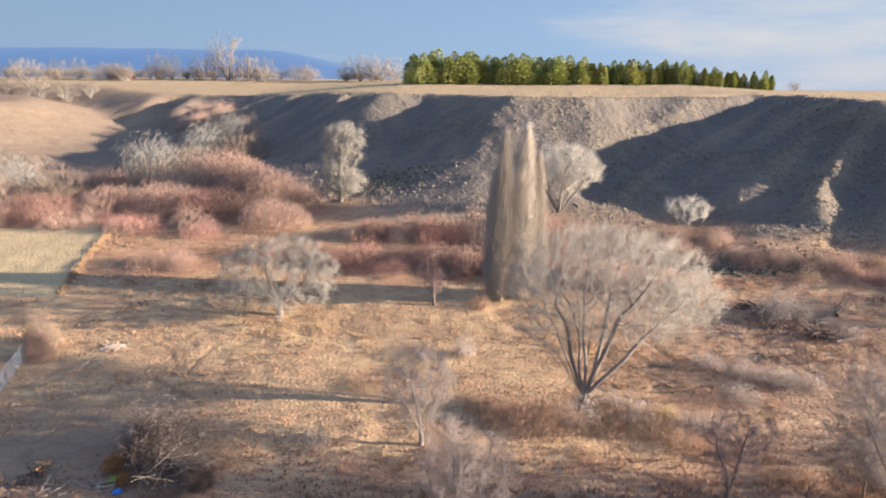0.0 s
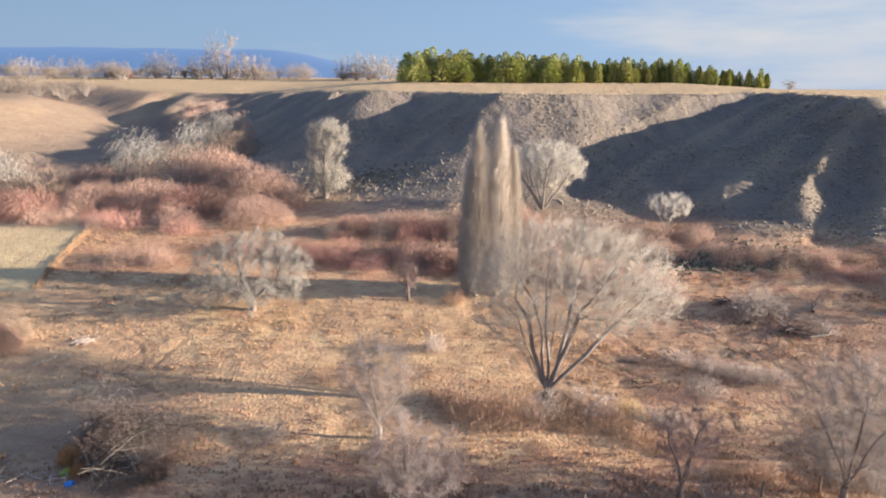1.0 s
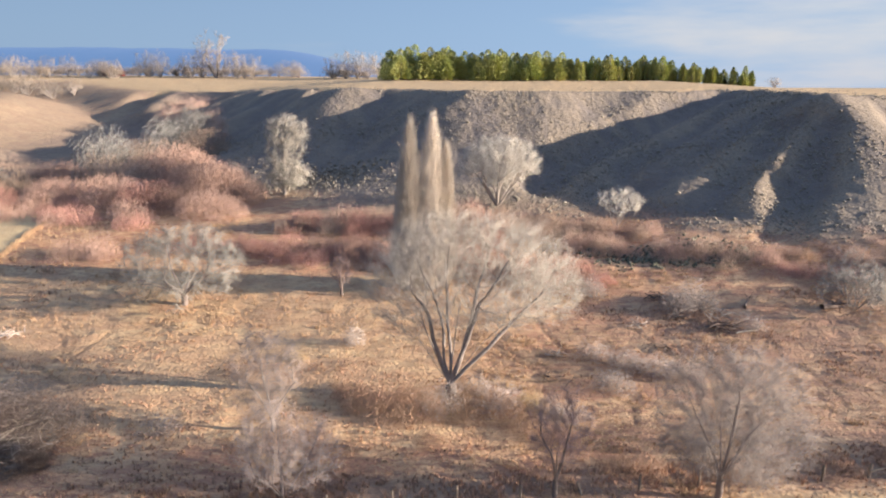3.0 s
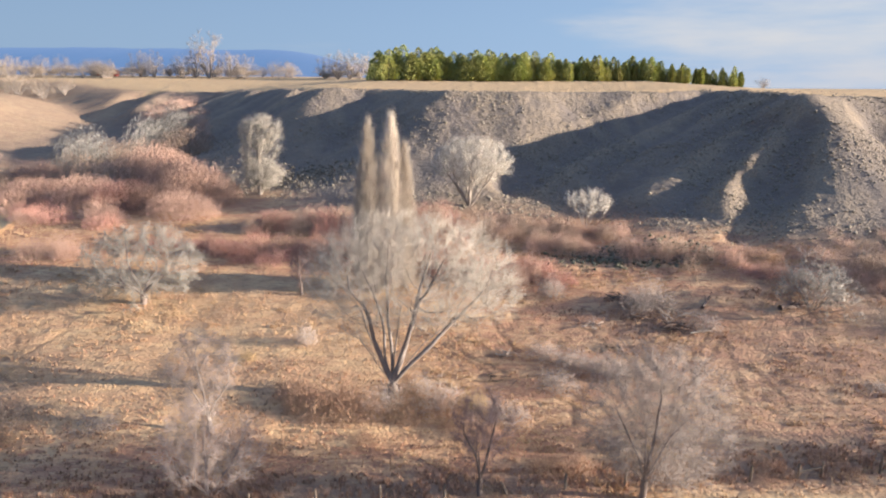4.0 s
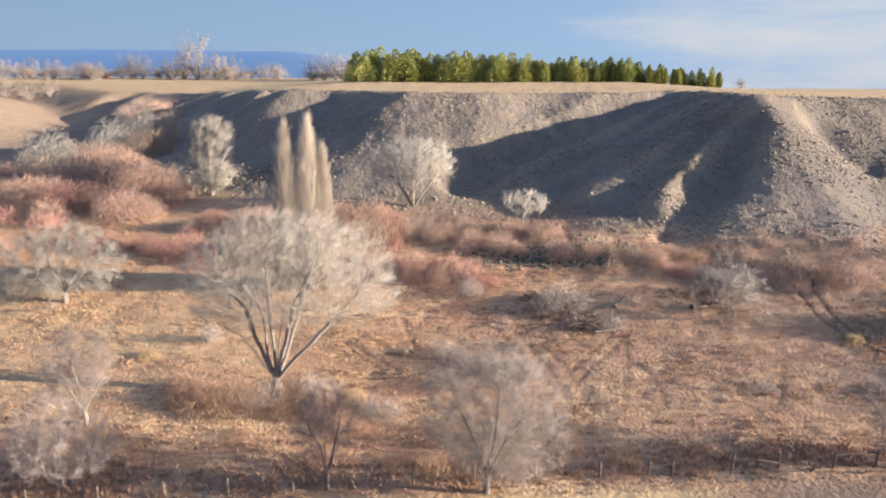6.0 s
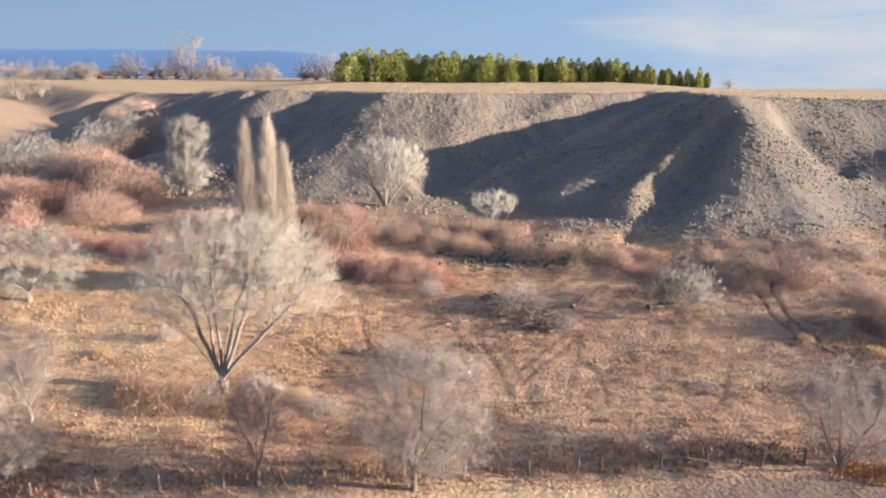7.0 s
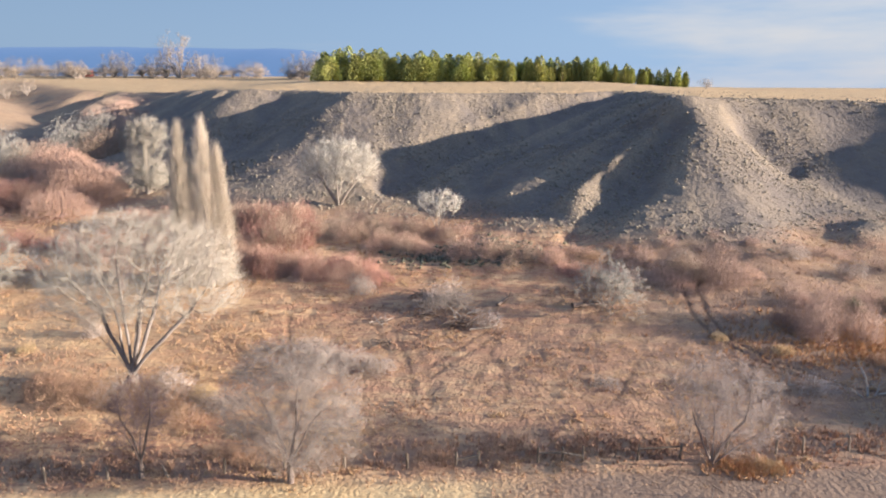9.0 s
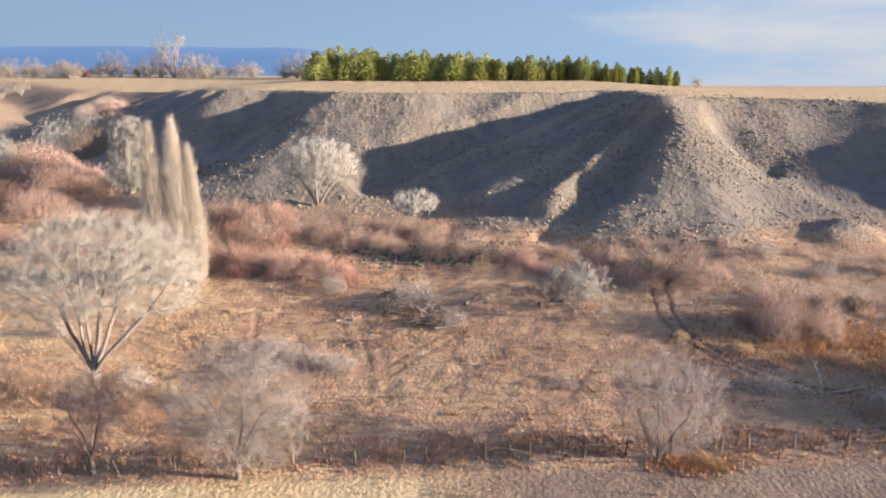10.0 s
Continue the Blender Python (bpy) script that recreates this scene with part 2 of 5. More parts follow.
def ground(x, y):
    x, y = np.asarray(x, float), np.asarray(y, float)
    wob = fbm(x / 30, y / 30, 3, 5)
    floor = np.interp(y, [0, 46, 75, 85, 98, 110, 125, 142, 250, 320, 500], [-0.9, -0.7, 0, 0.9, 2.6, 3.5, 4.0, 4.4, 8, 13, 24])
    mesa = 26.0 - 5.6 * step01(-5, -90, x) * step01(420, 270, y) + 2.0 * step01(165, 300, y) * (1 - step01(95, 150, x)) - 0.9 * step01(100, 170, x) + 0.6 * wob
    edge = np.interp(x, [40, 150], [470, 268])
    mesa = mesa - 0.10 * np.clip(y - edge, 0, 1100) * step01(0, 40, y - edge)
    d, s, deep = outside(x + 4 * fbm(x / 13, y / 13, 3, 3), y + 4 * fbm(x / 13, y / 13, 3, 4), RIM)
    rill = fbm(s / 11, d / 60, 3, 8)
    cut = face(d, 39.0 - 9.0 * step01(92, 106, x), 0.95) + (0.06 * rill) * step01(2, 18, d) * step01(60, 22, d)
    z1 = mesa - (mesa - floor) * np.clip(cut, -0.02, 1.02)
    z1 = z1 - 0.7 * step01(8, 0, deep) * (d <= 0)
    d2, s2, _ = outside(x + 4 * fbm(x / 16, y / 16, 3, 13), y + 4 * fbm(x / 16, y / 16, 3, 14), HILL)
    z2 = 21.4 + 0.8 * wob - (21.4 - floor) * face(d2, 40)
    z = np.maximum(z1, z2)
    z = np.minimum(z, np.where(y > 480, np.maximum(mesa, -90), 1e9))
    for ax, ay, az, bx, by, bz, side in SPURS:
        ex, ey = bx - ax, by - ay
        u = ((x - ax) * ex + (y - ay) * ey) / (ex * ex + ey * ey)
        uc = np.clip(u, 0, 1)
        dist = np.hypot(x - ax - uc * ex, y - ay - uc * ey)
        top = az + (bz - az) * uc + 1.2 * fbm(x / 8, y / 8, 3, 31)
        crest = top - side * (np.sqrt(dist * dist + 9) - 3) - 0.014 * dist * dist - 0.5 * np.maximum(u - 1, 0) * math.hypot(ex, ey)
        crest = np.minimum(crest, mesa) if az > 20 else crest
        z = 0.5 * (z + crest + np.sqrt((z - crest) ** 2 + 1.0)) - 0.03
    for ax, ay, az, bx, by, bz, side in GULLIES:
        ex, ey = bx - ax, by - ay
        u = ((x - ax) * ex + (y - ay) * ey) / (ex * ex + ey * ey)
        uc = np.clip(u, 0, 1)
        dist = np.hypot(x - ax - uc * ex, y - ay - uc * ey)
        bed = az + (bz - az) * uc + side * (np.sqrt(dist * dist + 6) - 2.4) + 0.035 * dist * dist + 1.2 * fbm(x / 8, y / 8, 3, 33) + 0.9 * np.maximum(-u, 0) * math.hypot(ex, ey)
        z = 0.5 * (z + bed - np.sqrt((z - bed) ** 2 + 0.6))
    rough = 0.15 + 0.32 * step01(3.2, 7, z) * step01(92, 105, y) * step01(400, 260, y)
    z = z + (0.24 * fbm(x / 2.6, y / 2.0, 2, 23) + 0.15 * fbm(x / 1.5, y / 1.0, 2, 25)) * step01(114, 98, y) * step01(fence_y(x) - 2.5, fence_y(x), y) * step01(20, 30, y)
    z = z + rough * fbm(x / 4, y / 4, 3, 21) + 0.5 * rough * fbm(x / 1.3, y / 1.3, 2, 22)
    z = z + 0.5 * fbm(x / 18, y / 18, 2, 41) * step01(112, 95, y)
    return z


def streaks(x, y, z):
    """Ridges are barer and paler, hollows darker with scrub and with relief shade painted in; bands run down the faces.
    """
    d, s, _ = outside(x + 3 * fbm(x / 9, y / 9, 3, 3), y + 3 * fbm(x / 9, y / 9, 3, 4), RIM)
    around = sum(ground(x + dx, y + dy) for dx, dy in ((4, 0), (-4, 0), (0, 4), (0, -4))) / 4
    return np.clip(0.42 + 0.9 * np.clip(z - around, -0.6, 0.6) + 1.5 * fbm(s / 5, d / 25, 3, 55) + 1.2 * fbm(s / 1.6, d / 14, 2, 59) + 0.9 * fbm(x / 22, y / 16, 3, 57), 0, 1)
# ---- end of heights ----

# ---- ground sheet ----
def near_line(x, y, pts):
    best = np.full(x.shape, 1e9)
    for (ax, ay), (bx, by) in zip(pts, pts[1:]):
        ex, ey = bx - ax, by - ay
        u = np.clip(((x - ax) * ex + (y - ay) * ey) / (ex * ex + ey * ey), 0, 1)
        best = np.minimum(best, np.hypot(x - ax - u * ex, y - ay - u * ey))
    return best


TRACKS = [[(80.5, 92), (78.2, 87.8), (76.9, 79.1), (77.7, 73.2), (80.3, 67), (84, 62.5), (92, 59)], [(82.5, 91), (80, 86.7), (78.9, 78.4), (79.3, 72.4), (82.2, 66.6), (86.5, 62)],
          [(41.7, 61.9), (50.6, 75.2)], [(42.9, 61), (51.9, 74.2)], [(51.4, 73), (48.6, 62), (47.3, 57.5)], [(50.3, 66.4), (52.7, 66.4)], [(51.4, 65.5), (51.9, 60.5), (51.1, 56.5)],
          [(39.5, 71.5), (41.3, 64.5), (42.2, 55.5)], [(41.2, 71.5), (43, 64.2), (44, 55.5)], [(66.6, 66), (62.6, 58)], [(36.1, 76), (38.5, 68)],
          [(-36.1, 76), (-32, 73), (-29.6, 69), (-28.9, 65.8)], [(-34, 76.6), (-29.8, 71.8), (-28.2, 67.2)], [(-27.0, 74.8), (-27.6, 66.4)]]

# small ditches washed into the field
DITCHES = [[(24.3, 78.6), (25.6, 74), (26.6, 69.8)], [(26.6, 68.2), (23.3, 68.5)], [(18.2, 71.2), (21.2, 66.9), (23.4, 64.4)], [(19.4, 70.9), (22.2, 67.3), (24.7, 64.7)], [(21.4, 62.4), (24.3, 62.6), (28.2, 64)],
           [(30.8, 57), (30.5, 54.2), (30.5, 52.4)], [(-30.7, 65.1), (-26, 61.7), (-23.1, 59.2)]]


def zones(x, y, z):
    """Shares of mown lawn, bare soil, bluff scree and wheel track."""
    w = 2.2 * fbm(x / 5, y / 5, 3, 51)
    edge = -53 - (y - 88) * 0.2
    lawn = step01(0.6, -0.6, x - edge + 0.15 * w) * step01(86.5, 88, y + 0.4 * w) * step01(123, 121, y)
    below = step01(1.5, -1.0, y - fence_y(x) + 2.0 + 0.6 * w)
    mown = below * step01(58, 46, x + w)
    soil = below * step01(46, 58, x + w)
    yard = step01(-16, -26, x + 3 * w) * step01(64, 56, y + 2 * w) * 0.6
    soil = np.maximum(soil, yard)
    soil = np.maximum(soil, (0.42 * step01(18, 42, x + 4 * w) + 0.3 * step01(58, 80, x + 4 * w)) * step01(94, 74, y + 2 * w - 20 * step01(56, 76, x)) * (1 - below))
    lawn = np.maximum(lawn, 0.95 * mown * step01(5, 18, x))
    # strip along the fence: brown weedy ground, with its band of shade painted in
    soil = np.maximum(soil, 0.75 * np.exp(-((y - fence_y(x) - 1.6 + 0.5 * w) / 2.0) ** 2) * step01(62, 50, x) * step01(-8, 4, x))
    scree = step01(3.2, 6.5, z + 0.6 * w) * step01(92, 104, y + w)
    scree = scree * (1 - 0.2 * step01(-58, -78, x)) * (1 - 0.3 * step01(-104, -120, x))
    deep = outside(x, y, RIM)[2]
    top = step01(0.4, 3.5, deep + 0.8 * w)
    scree = scree * (1 - 0.95 * top)
    lawn = np.maximum(lawn, 0.75 * top)
    lawn = np.maximum(lawn, 0.3 * step01(-100, -118, x) * step01(5, 8, z))
    lawn = np.maximum(lawn, 0.35 * step01(30, 8, x + 3 * w) * step01(96, 88, y) * step01(48, 54, y))
    rut = np.zeros(x.shape)
    for k, line in enumerate(TRACKS):
        worn = 0.9 if k < 2 else 0.5
        rut = np.maximum(rut, worn * step01(0.42, 0.10, near_line(x + 0.25 * w, y, line) + 0.10 * w) * (0.5 + 0.5 * step01(-0.7, 0.4, w)))
    for line in DITCHES:
        rut = np.maximum(rut, step01(0.5, 0.08, near_line(x + 0.45 * w, y, line) + 0.16 * w) * (0.4 + 0.25 * step01(-0.7, 0.4, w)))
    return lawn, soil, scree, rut


def spread(parts):
    out = []
    for a, b, stepsize in parts:
        out.append(np.arange(a, b, stepsize))
    return np.concatenate(out)


def far_steps(first, last, grow):
    out, v, s = [], first, 1.2
    while v < last:
        s *= grow
        v += s
        out.append(v)
    return np.array(out)


gx = spread([(-80, -38, 0.72), (-38, -25, 0.34), (-25, 16, 0.72), (16, 88, 0.36), (88, 110, 0.72)])
gx = np.concatenate([-80 - far_steps(0, 4600, 1.055)[::-1], gx, 110 + far_steps(0, 4600, 1.055)])
gy = np.concatenate([20 - far_steps(0, 400, 1.25)[::-1], spread([(20, 55, 0.6), (55, 90, 0.38), (90, 190, 0.72)]), 190 + far_steps(0, 4700, 1.035)])
GX, GY = np.meshgrid(gx, gy)
GZ = ground(GX, GY)
gl, gs, gsc, gr = zones(GX, GY, GZ)
GZ = GZ - 0.14 * gr


def sheet_mesh(name, X, Y, Z):
    rows, cols = X.shape
    me = bpy.data.meshes.new(name)
    me.vertices.add(rows * cols)
    me.vertices.foreach_set("co", np.stack([X, Y, Z], -1).astype(np.float32).ravel())
    i = np.arange(rows * cols).reshape(rows, cols)
    quads = np.stack([i[:-1, :-1], i[:-1, 1:], i[1:, 1:], i[1:, :-1]], -1).reshape(-1, 4)
    fill_mesh(me, quads)
    return me


def fill_mesh(me, faces):
    """Adds faces, all with the same number of corners."""
    count, corners = faces.shape
    me.loops.add(count * corners)
    me.loops.foreach_set("vertex_index", faces.astype(np.int32).ravel())
    me.polygons.add(count)
    me.polygons.foreach_set("loop_start", np.arange(0, count * corners, corners, dtype=np.int32))
    me.update(calc_edges=True)
    me.validate()


def ground_material():
    m, n, l, p = shader("dry_field")
    p.inputs["Roughness"].default_value, p.inputs["Specular IOR Level"].default_value = 0.95, 0.1
    geo, at = n.new("ShaderNodeNewGeometry"), n.new("ShaderNodeAttribute")
    at.attribute_name = "zone"
    sep = n.new("ShaderNodeSeparateColor")
    l.new(at.outputs["Color"], sep.inputs[0])

    def noise_of(scale, lo, hi, detail=5):
        t, r = n.new("ShaderNodeTexNoise"), n.new("ShaderNodeMapRange")
        t.inputs["Scale"].default_value, t.inputs["Detail"].default_value = scale, detail
        r.inputs["From Min"].default_value, r.inputs["From Max"].default_value = lo, hi
        l.new(geo.outputs["Position"], t.inputs["Vector"])
        l.new(t.outputs["Fac"], r.inputs["Value"])
        return r.outputs[0], t.outputs["Fac"]

    def mix(fac, a, b):
        x = n.new("ShaderNodeMixRGB")
        for v, key in ((a, "Color1"), (b, "Color2")):
            if isinstance(v, tuple):
                x.inputs[key].default_value = rgba(v)
            else:
                l.new(v, x.inputs[key])
        if isinstance(fac, float):
            x.inputs["Fac"].default_value = fac
        else:
            l.new(fac, x.inputs["Fac"])
        return x.outputs[0]

    big, _ = noise_of(0.06, 0.40, 0.62)
    mid, _ = noise_of(0.45, 0.40, 0.62)
    fine, raw = noise_of(2.6, 0.42, 0.66)
    grit, rawgrit = noise_of(9.0, 0.42, 0.68)
    straw = mix(mid, (0.57, 0.395, 0.222), (0.49, 0.315, 0.175))
    straw = mix(big, straw, mix(mid, (0.49, 0.30, 0.165), (0.42, 0.246, 0.138)))
    lie = n.new("ShaderNodeMapping")
    lie.inputs["Scale"].default_value = (0.42, 1.0, 1.0)
    l.new(geo.outputs["Position"], lie.inputs["Vector"])

    def lain(scale, lo, hi, detail):
        """Noise drawn out sideways, as wind and water lay the grass."""
        t, r = n.new("ShaderNodeTexNoise"), n.new("ShaderNodeMapRange")
        t.inputs["Scale"].default_value, t.inputs["Detail"].default_value, t.inputs["Roughness"].default_value = scale, detail, 0.62
        r.inputs["From Min"].default_value, r.inputs["From Max"].default_value = lo, hi
        l.new(lie.outputs[0], t.inputs["Vector"])
        l.new(t.outputs["Fac"], r.inputs["Value"])
        return r.outputs[0]
    straw = mix(lain(0.34, 0.44, 0.60, 6), straw, (0.38, 0.205, 0.125))
    straw = mix(lain(1.4, 0.49, 0.61, 7), straw, (0.265, 0.142, 0.094))
    straw = mix(lain(2.8, 0.56, 0.70, 5), straw, (0.62, 0.43, 0.235))
    straw = mix(lain(5.0, 0.56, 0.66, 4), straw, (0.21, 0.115, 0.08))
    lawn = mix(fine, mix(mid, (0.57, 0.435, 0.25), (0.51, 0.38, 0.212)), (0.45, 0.325, 0.18))
    soil = mix(mid, (0.265, 0.195, 0.142), (0.21, 0.153, 0.112))
    soil = mix(grit, soil, (0.165, 0.112, 0.085))
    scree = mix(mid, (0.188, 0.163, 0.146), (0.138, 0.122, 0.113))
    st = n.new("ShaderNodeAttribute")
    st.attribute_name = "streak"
    # streak tone mixes bare ground and scrub with relief shade put into the colour
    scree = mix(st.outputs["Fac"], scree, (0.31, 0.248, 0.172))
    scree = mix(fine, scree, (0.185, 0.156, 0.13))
    scree = mix(grit, scree, (0.15, 0.126, 0.105))
    col = mix(sep.outputs[0], straw, lawn)
    col = mix(sep.outputs[1], col, soil)
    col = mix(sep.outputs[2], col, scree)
    col = mix(at.outputs["Alpha"], col, (0.09, 0.058, 0.042))
    l.new(col, p.inputs["Base Color"])
    b1, b2 = n.new("ShaderNodeBump"), n.new("ShaderNodeBump")
    b1.inputs["Strength"].default_value, b1.inputs["Distance"].default_value = 0.8, 0.22
    b2.inputs["Strength"].default_value, b2.inputs["Distance"].default_value = 0.5, 0.05
    l.new(raw, b1.inputs["Height"])
    l.new(rawgrit, b2.inputs["Height"])
    _, rawmid = noise_of(0.9, 0.4, 0.6, 6)
    b3, depth = n.new("ShaderNodeBump"), n.new("ShaderNodeMath")
    depth.operation = "MULTIPLY"
    depth.inputs[1].default_value = 0.42
    l.new(sep.outputs[2], depth.inputs[0])
    l.new(depth.outputs[0], b3.inputs["Strength"])
    b3.inputs["Distance"].default_value = 0.9
    l.new(rawmid, b3.inputs["Height"])
    l.new(b3.outputs[0], b1.inputs["Normal"])
    l.new(b1.outputs[0], b2.inputs["Normal"])
    l.new(b2.outputs[0], p.inputs["Normal"])
    return m


ground_me = sheet_mesh("ground", GX, GY, GZ)
attr = ground_me.color_attributes.new("zone", "FLOAT_COLOR", "POINT")
attr.data.foreach_set("color", np.stack([gl, gs, gsc, gr], -1).astype(np.float32).ravel())
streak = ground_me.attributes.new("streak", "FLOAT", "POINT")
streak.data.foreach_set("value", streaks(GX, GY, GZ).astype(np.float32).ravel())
ground_me.polygons.foreach_set("use_smooth", np.ones(len(ground_me.polygons), bool))
ground_me.materials.append(ground_material())
ground_ob = tagged(new("ground", ground_me), "dry straw-coloured field rising into an eroded tan bluff", "ground", kind="structure")


def at(x, y, sink=0.0):
    return float(ground(np.array([x]), np.array([y]))[0]) - sink


# ---- far blue mountain ----
def mountain():
    m, n, l, p = shader("mountain_haze_glow")
    # distance haze is painted as a blue glow over a near-black base
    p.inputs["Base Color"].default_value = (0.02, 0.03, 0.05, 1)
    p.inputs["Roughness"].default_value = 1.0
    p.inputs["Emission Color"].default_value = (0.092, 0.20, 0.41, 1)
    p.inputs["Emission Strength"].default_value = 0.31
    xs = np.linspace(-4200, -350, 160)
    top = 160 + 14 * fbm(xs / 700, xs * 0, 4, 71) * 2
    top = top * step01(-380, -1250, xs) ** 0.55
    X = np.stack([xs, xs, xs])
    Y = np.stack([xs * 0 + 4100, xs * 0 + 4250, xs * 0 + 4700])
    Z = np.stack([xs * 0 - 140, top * 0.55 + 30, top + 30])
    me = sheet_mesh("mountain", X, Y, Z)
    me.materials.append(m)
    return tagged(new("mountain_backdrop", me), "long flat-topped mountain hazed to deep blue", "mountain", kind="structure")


mountain()

# ---- growing things ----
UP = Vector((0, 0, 1))


def tube_mesh(name, segs, sides, mat, smooth=True):
    """One mesh of tapered tubes from rows of two ends and two radii."""
    a = np.array(segs, float)
    p0, p1, r0, r1 = a[:, 0:3], a[:, 3:6], a[:, 6:7], a[:, 7:8]
    ax = p1 - p0
    ax /= np.maximum(np.linalg.norm(ax, axis=1, keepdims=True), 1e-6)
    ref = np.where(np.abs(ax[:, 2:3]) > 0.9, [[1.0, 0, 0]], [[0, 0, 1.0]])
    u = np.cross(ax, ref)
    u /= np.linalg.norm(u, axis=1, keepdims=True)
    v = np.cross(ax, u)
    n = len(a)
    co = np.zeros((n, 2, sides, 3))
    for k in range(sides):
        c, s = math.cos(2 * math.pi * k / sides), math.sin(2 * math.pi * k / sides)
        co[:, 0, k] = p0 + r0 * (c * u + s * v)
        co[:, 1, k] = p1 + r1 * (c * u + s * v)
    base = (np.arange(n) * 2 * sides)[:, None, None]
    k = np.arange(sides)
    quad = np.stack([k, (k + 1) % sides, (k + 1) % sides + sides, k + sides], -1)[None]
    me = bpy.data.meshes.new(name)
    me.vertices.add(n * 2 * sides)
    me.vertices.foreach_set("co", co.astype(np.float32).ravel())
    fill_mesh(me, (base + quad).reshape(-1, 4))
    if smooth:
        me.polygons.foreach_set("use_smooth", np.ones(len(me.polygons), bool))
    me.materials.append(mat)
    return me


def spike_mesh(name, rows, mat, more=()):
    """One mesh of three-sided spikes that run out to a point, with tubes added."""
    a = np.array(rows, float)
    p0, p1, r0 = a[:, 0:3], a[:, 3:6], a[:, 6:7]
    ax = p1 - p0
    ax /= np.maximum(np.linalg.norm(ax, axis=1, keepdims=True), 1e-6)
    ref = np.where(np.abs(ax[:, 2:3]) > 0.9, [[1.0, 0, 0]], [[0, 0, 1.0]])
    u = np.cross(ax, ref)
    u /= np.linalg.norm(u, axis=1, keepdims=True)
    v = np.cross(ax, u)
    co = np.stack([p0 + r0 * u, p0 + r0 * (-0.5 * u + 0.87 * v), p0 + r0 * (-0.5 * u - 0.87 * v), p1], 1).reshape(-1, 3)
    base = (np.arange(len(a)) * 4)[:, None, None]
    tri = (base + np.array([[0, 1, 3], [1, 2, 3], [2, 0, 3]])[None]).reshape(-1, 3)
    if len(more):
        b = np.array(more, float)
        q0, q1, s0, s1 = b[:, 0:3], b[:, 3:6], b[:, 6:7], b[:, 7:8]
        ax = q1 - q0
        ax /= np.maximum(np.linalg.norm(ax, axis=1, keepdims=True), 1e-6)
        ref = np.where(np.abs(ax[:, 2:3]) > 0.9, [[1.0, 0, 0]], [[0, 0, 1.0]])
        u = np.cross(ax, ref)
        u /= np.linalg.norm(u, axis=1, keepdims=True)
        v = np.cross(ax, u)
        ring = [u, -0.5 * u + 0.87 * v, -0.5 * u - 0.87 * v]
        co2 = np.stack([q0 + s0 * k for k in ring] + [q1 + s1 * k for k in ring], 1).reshape(-1, 3)
        base = len(co) + (np.arange(len(b)) * 6)[:, None, None]
        tri2 = (base + np.array([[0, 1, 4], [0, 4, 3], [1, 2, 5], [1, 5, 4], [2, 0, 3], [2, 3, 5]])[None]).reshape(-1, 3)
        co, tri = np.concatenate([co, co2]), np.concatenate([tri, tri2])
    me = bpy.data.meshes.new(name)
    me.vertices.add(len(co))
    me.vertices.foreach_set("co", co.astype(np.float32).ravel())
    fill_mesh(me, tri)
    me.materials.append(mat)
    return me


def part(name, me, parent, label="", kind=""):
    ob = new(name, me)
    ob.parent = parent
    return tagged(ob, label, kind=kind)


def away(rng, d, degrees):
    """A direction that many degrees off d, to a random side."""
    r = Vector((rng.uniform(-1, 1), rng.uniform(-1, 1), rng.uniform(-1, 1)))
    side = r - d * r.dot(d)
    side.normalize()
    a = radians(degrees)
    return d * math.cos(a) + side * math.sin(a)


def limb(rng, out, p, d, length, r0, r1, n, wobble, lift):
    nodes = []
    for i in range(n):
        d = d + Vector((rng.gauss(0, wobble), rng.gauss(0, wobble), rng.gauss(0, wobble) + lift))
        d.normalize()
        q = p + d * (length / n)
        ra, rb = r0 + (r1 - r0) * i / n, r0 + (r1 - r0) * (i + 1) / n
        out.append((*p, *q, ra, rb))
        nodes.append((q, d, rb))
        p = q
    return nodes


def sprout(rng, spec, thick, fine, spikes, p, d, length, r, level):
    lv = spec[level]
    if level + 1 == len(spec):
        d = d + UP * lv.get("lift", 0.05) * 2
        d.normalize()
        spikes.append((*p, *(p + d * length), r))
        return
    nodes = limb(rng, thick if level < 2 else fine, p, d, length, r, r * lv.get("taper", 0.45), lv["n"], lv.get("wobble", 0.12), lv.get("lift", 0.05))
    nxt = spec[level + 1]
    start = nxt.get("start", 0.3)
    for j in range(nxt["count"]):
        u = start + (1 - start) * (j + rng.random()) / nxt["count"]
        q, dd, rr = nodes[min(int(u * len(nodes)), len(nodes) - 1)]
        ang = rng.uniform(*nxt["angle"])
        sprout(rng, spec, thick, fine, spikes, q, away(rng, dd, ang), length * nxt["ratio"] * rng.uniform(0.7, 1.25) * (1.15 - 0.45 * u), max(rr * nxt.get("thin", 0.6), nxt.get("least", 0.012)), level + 1)


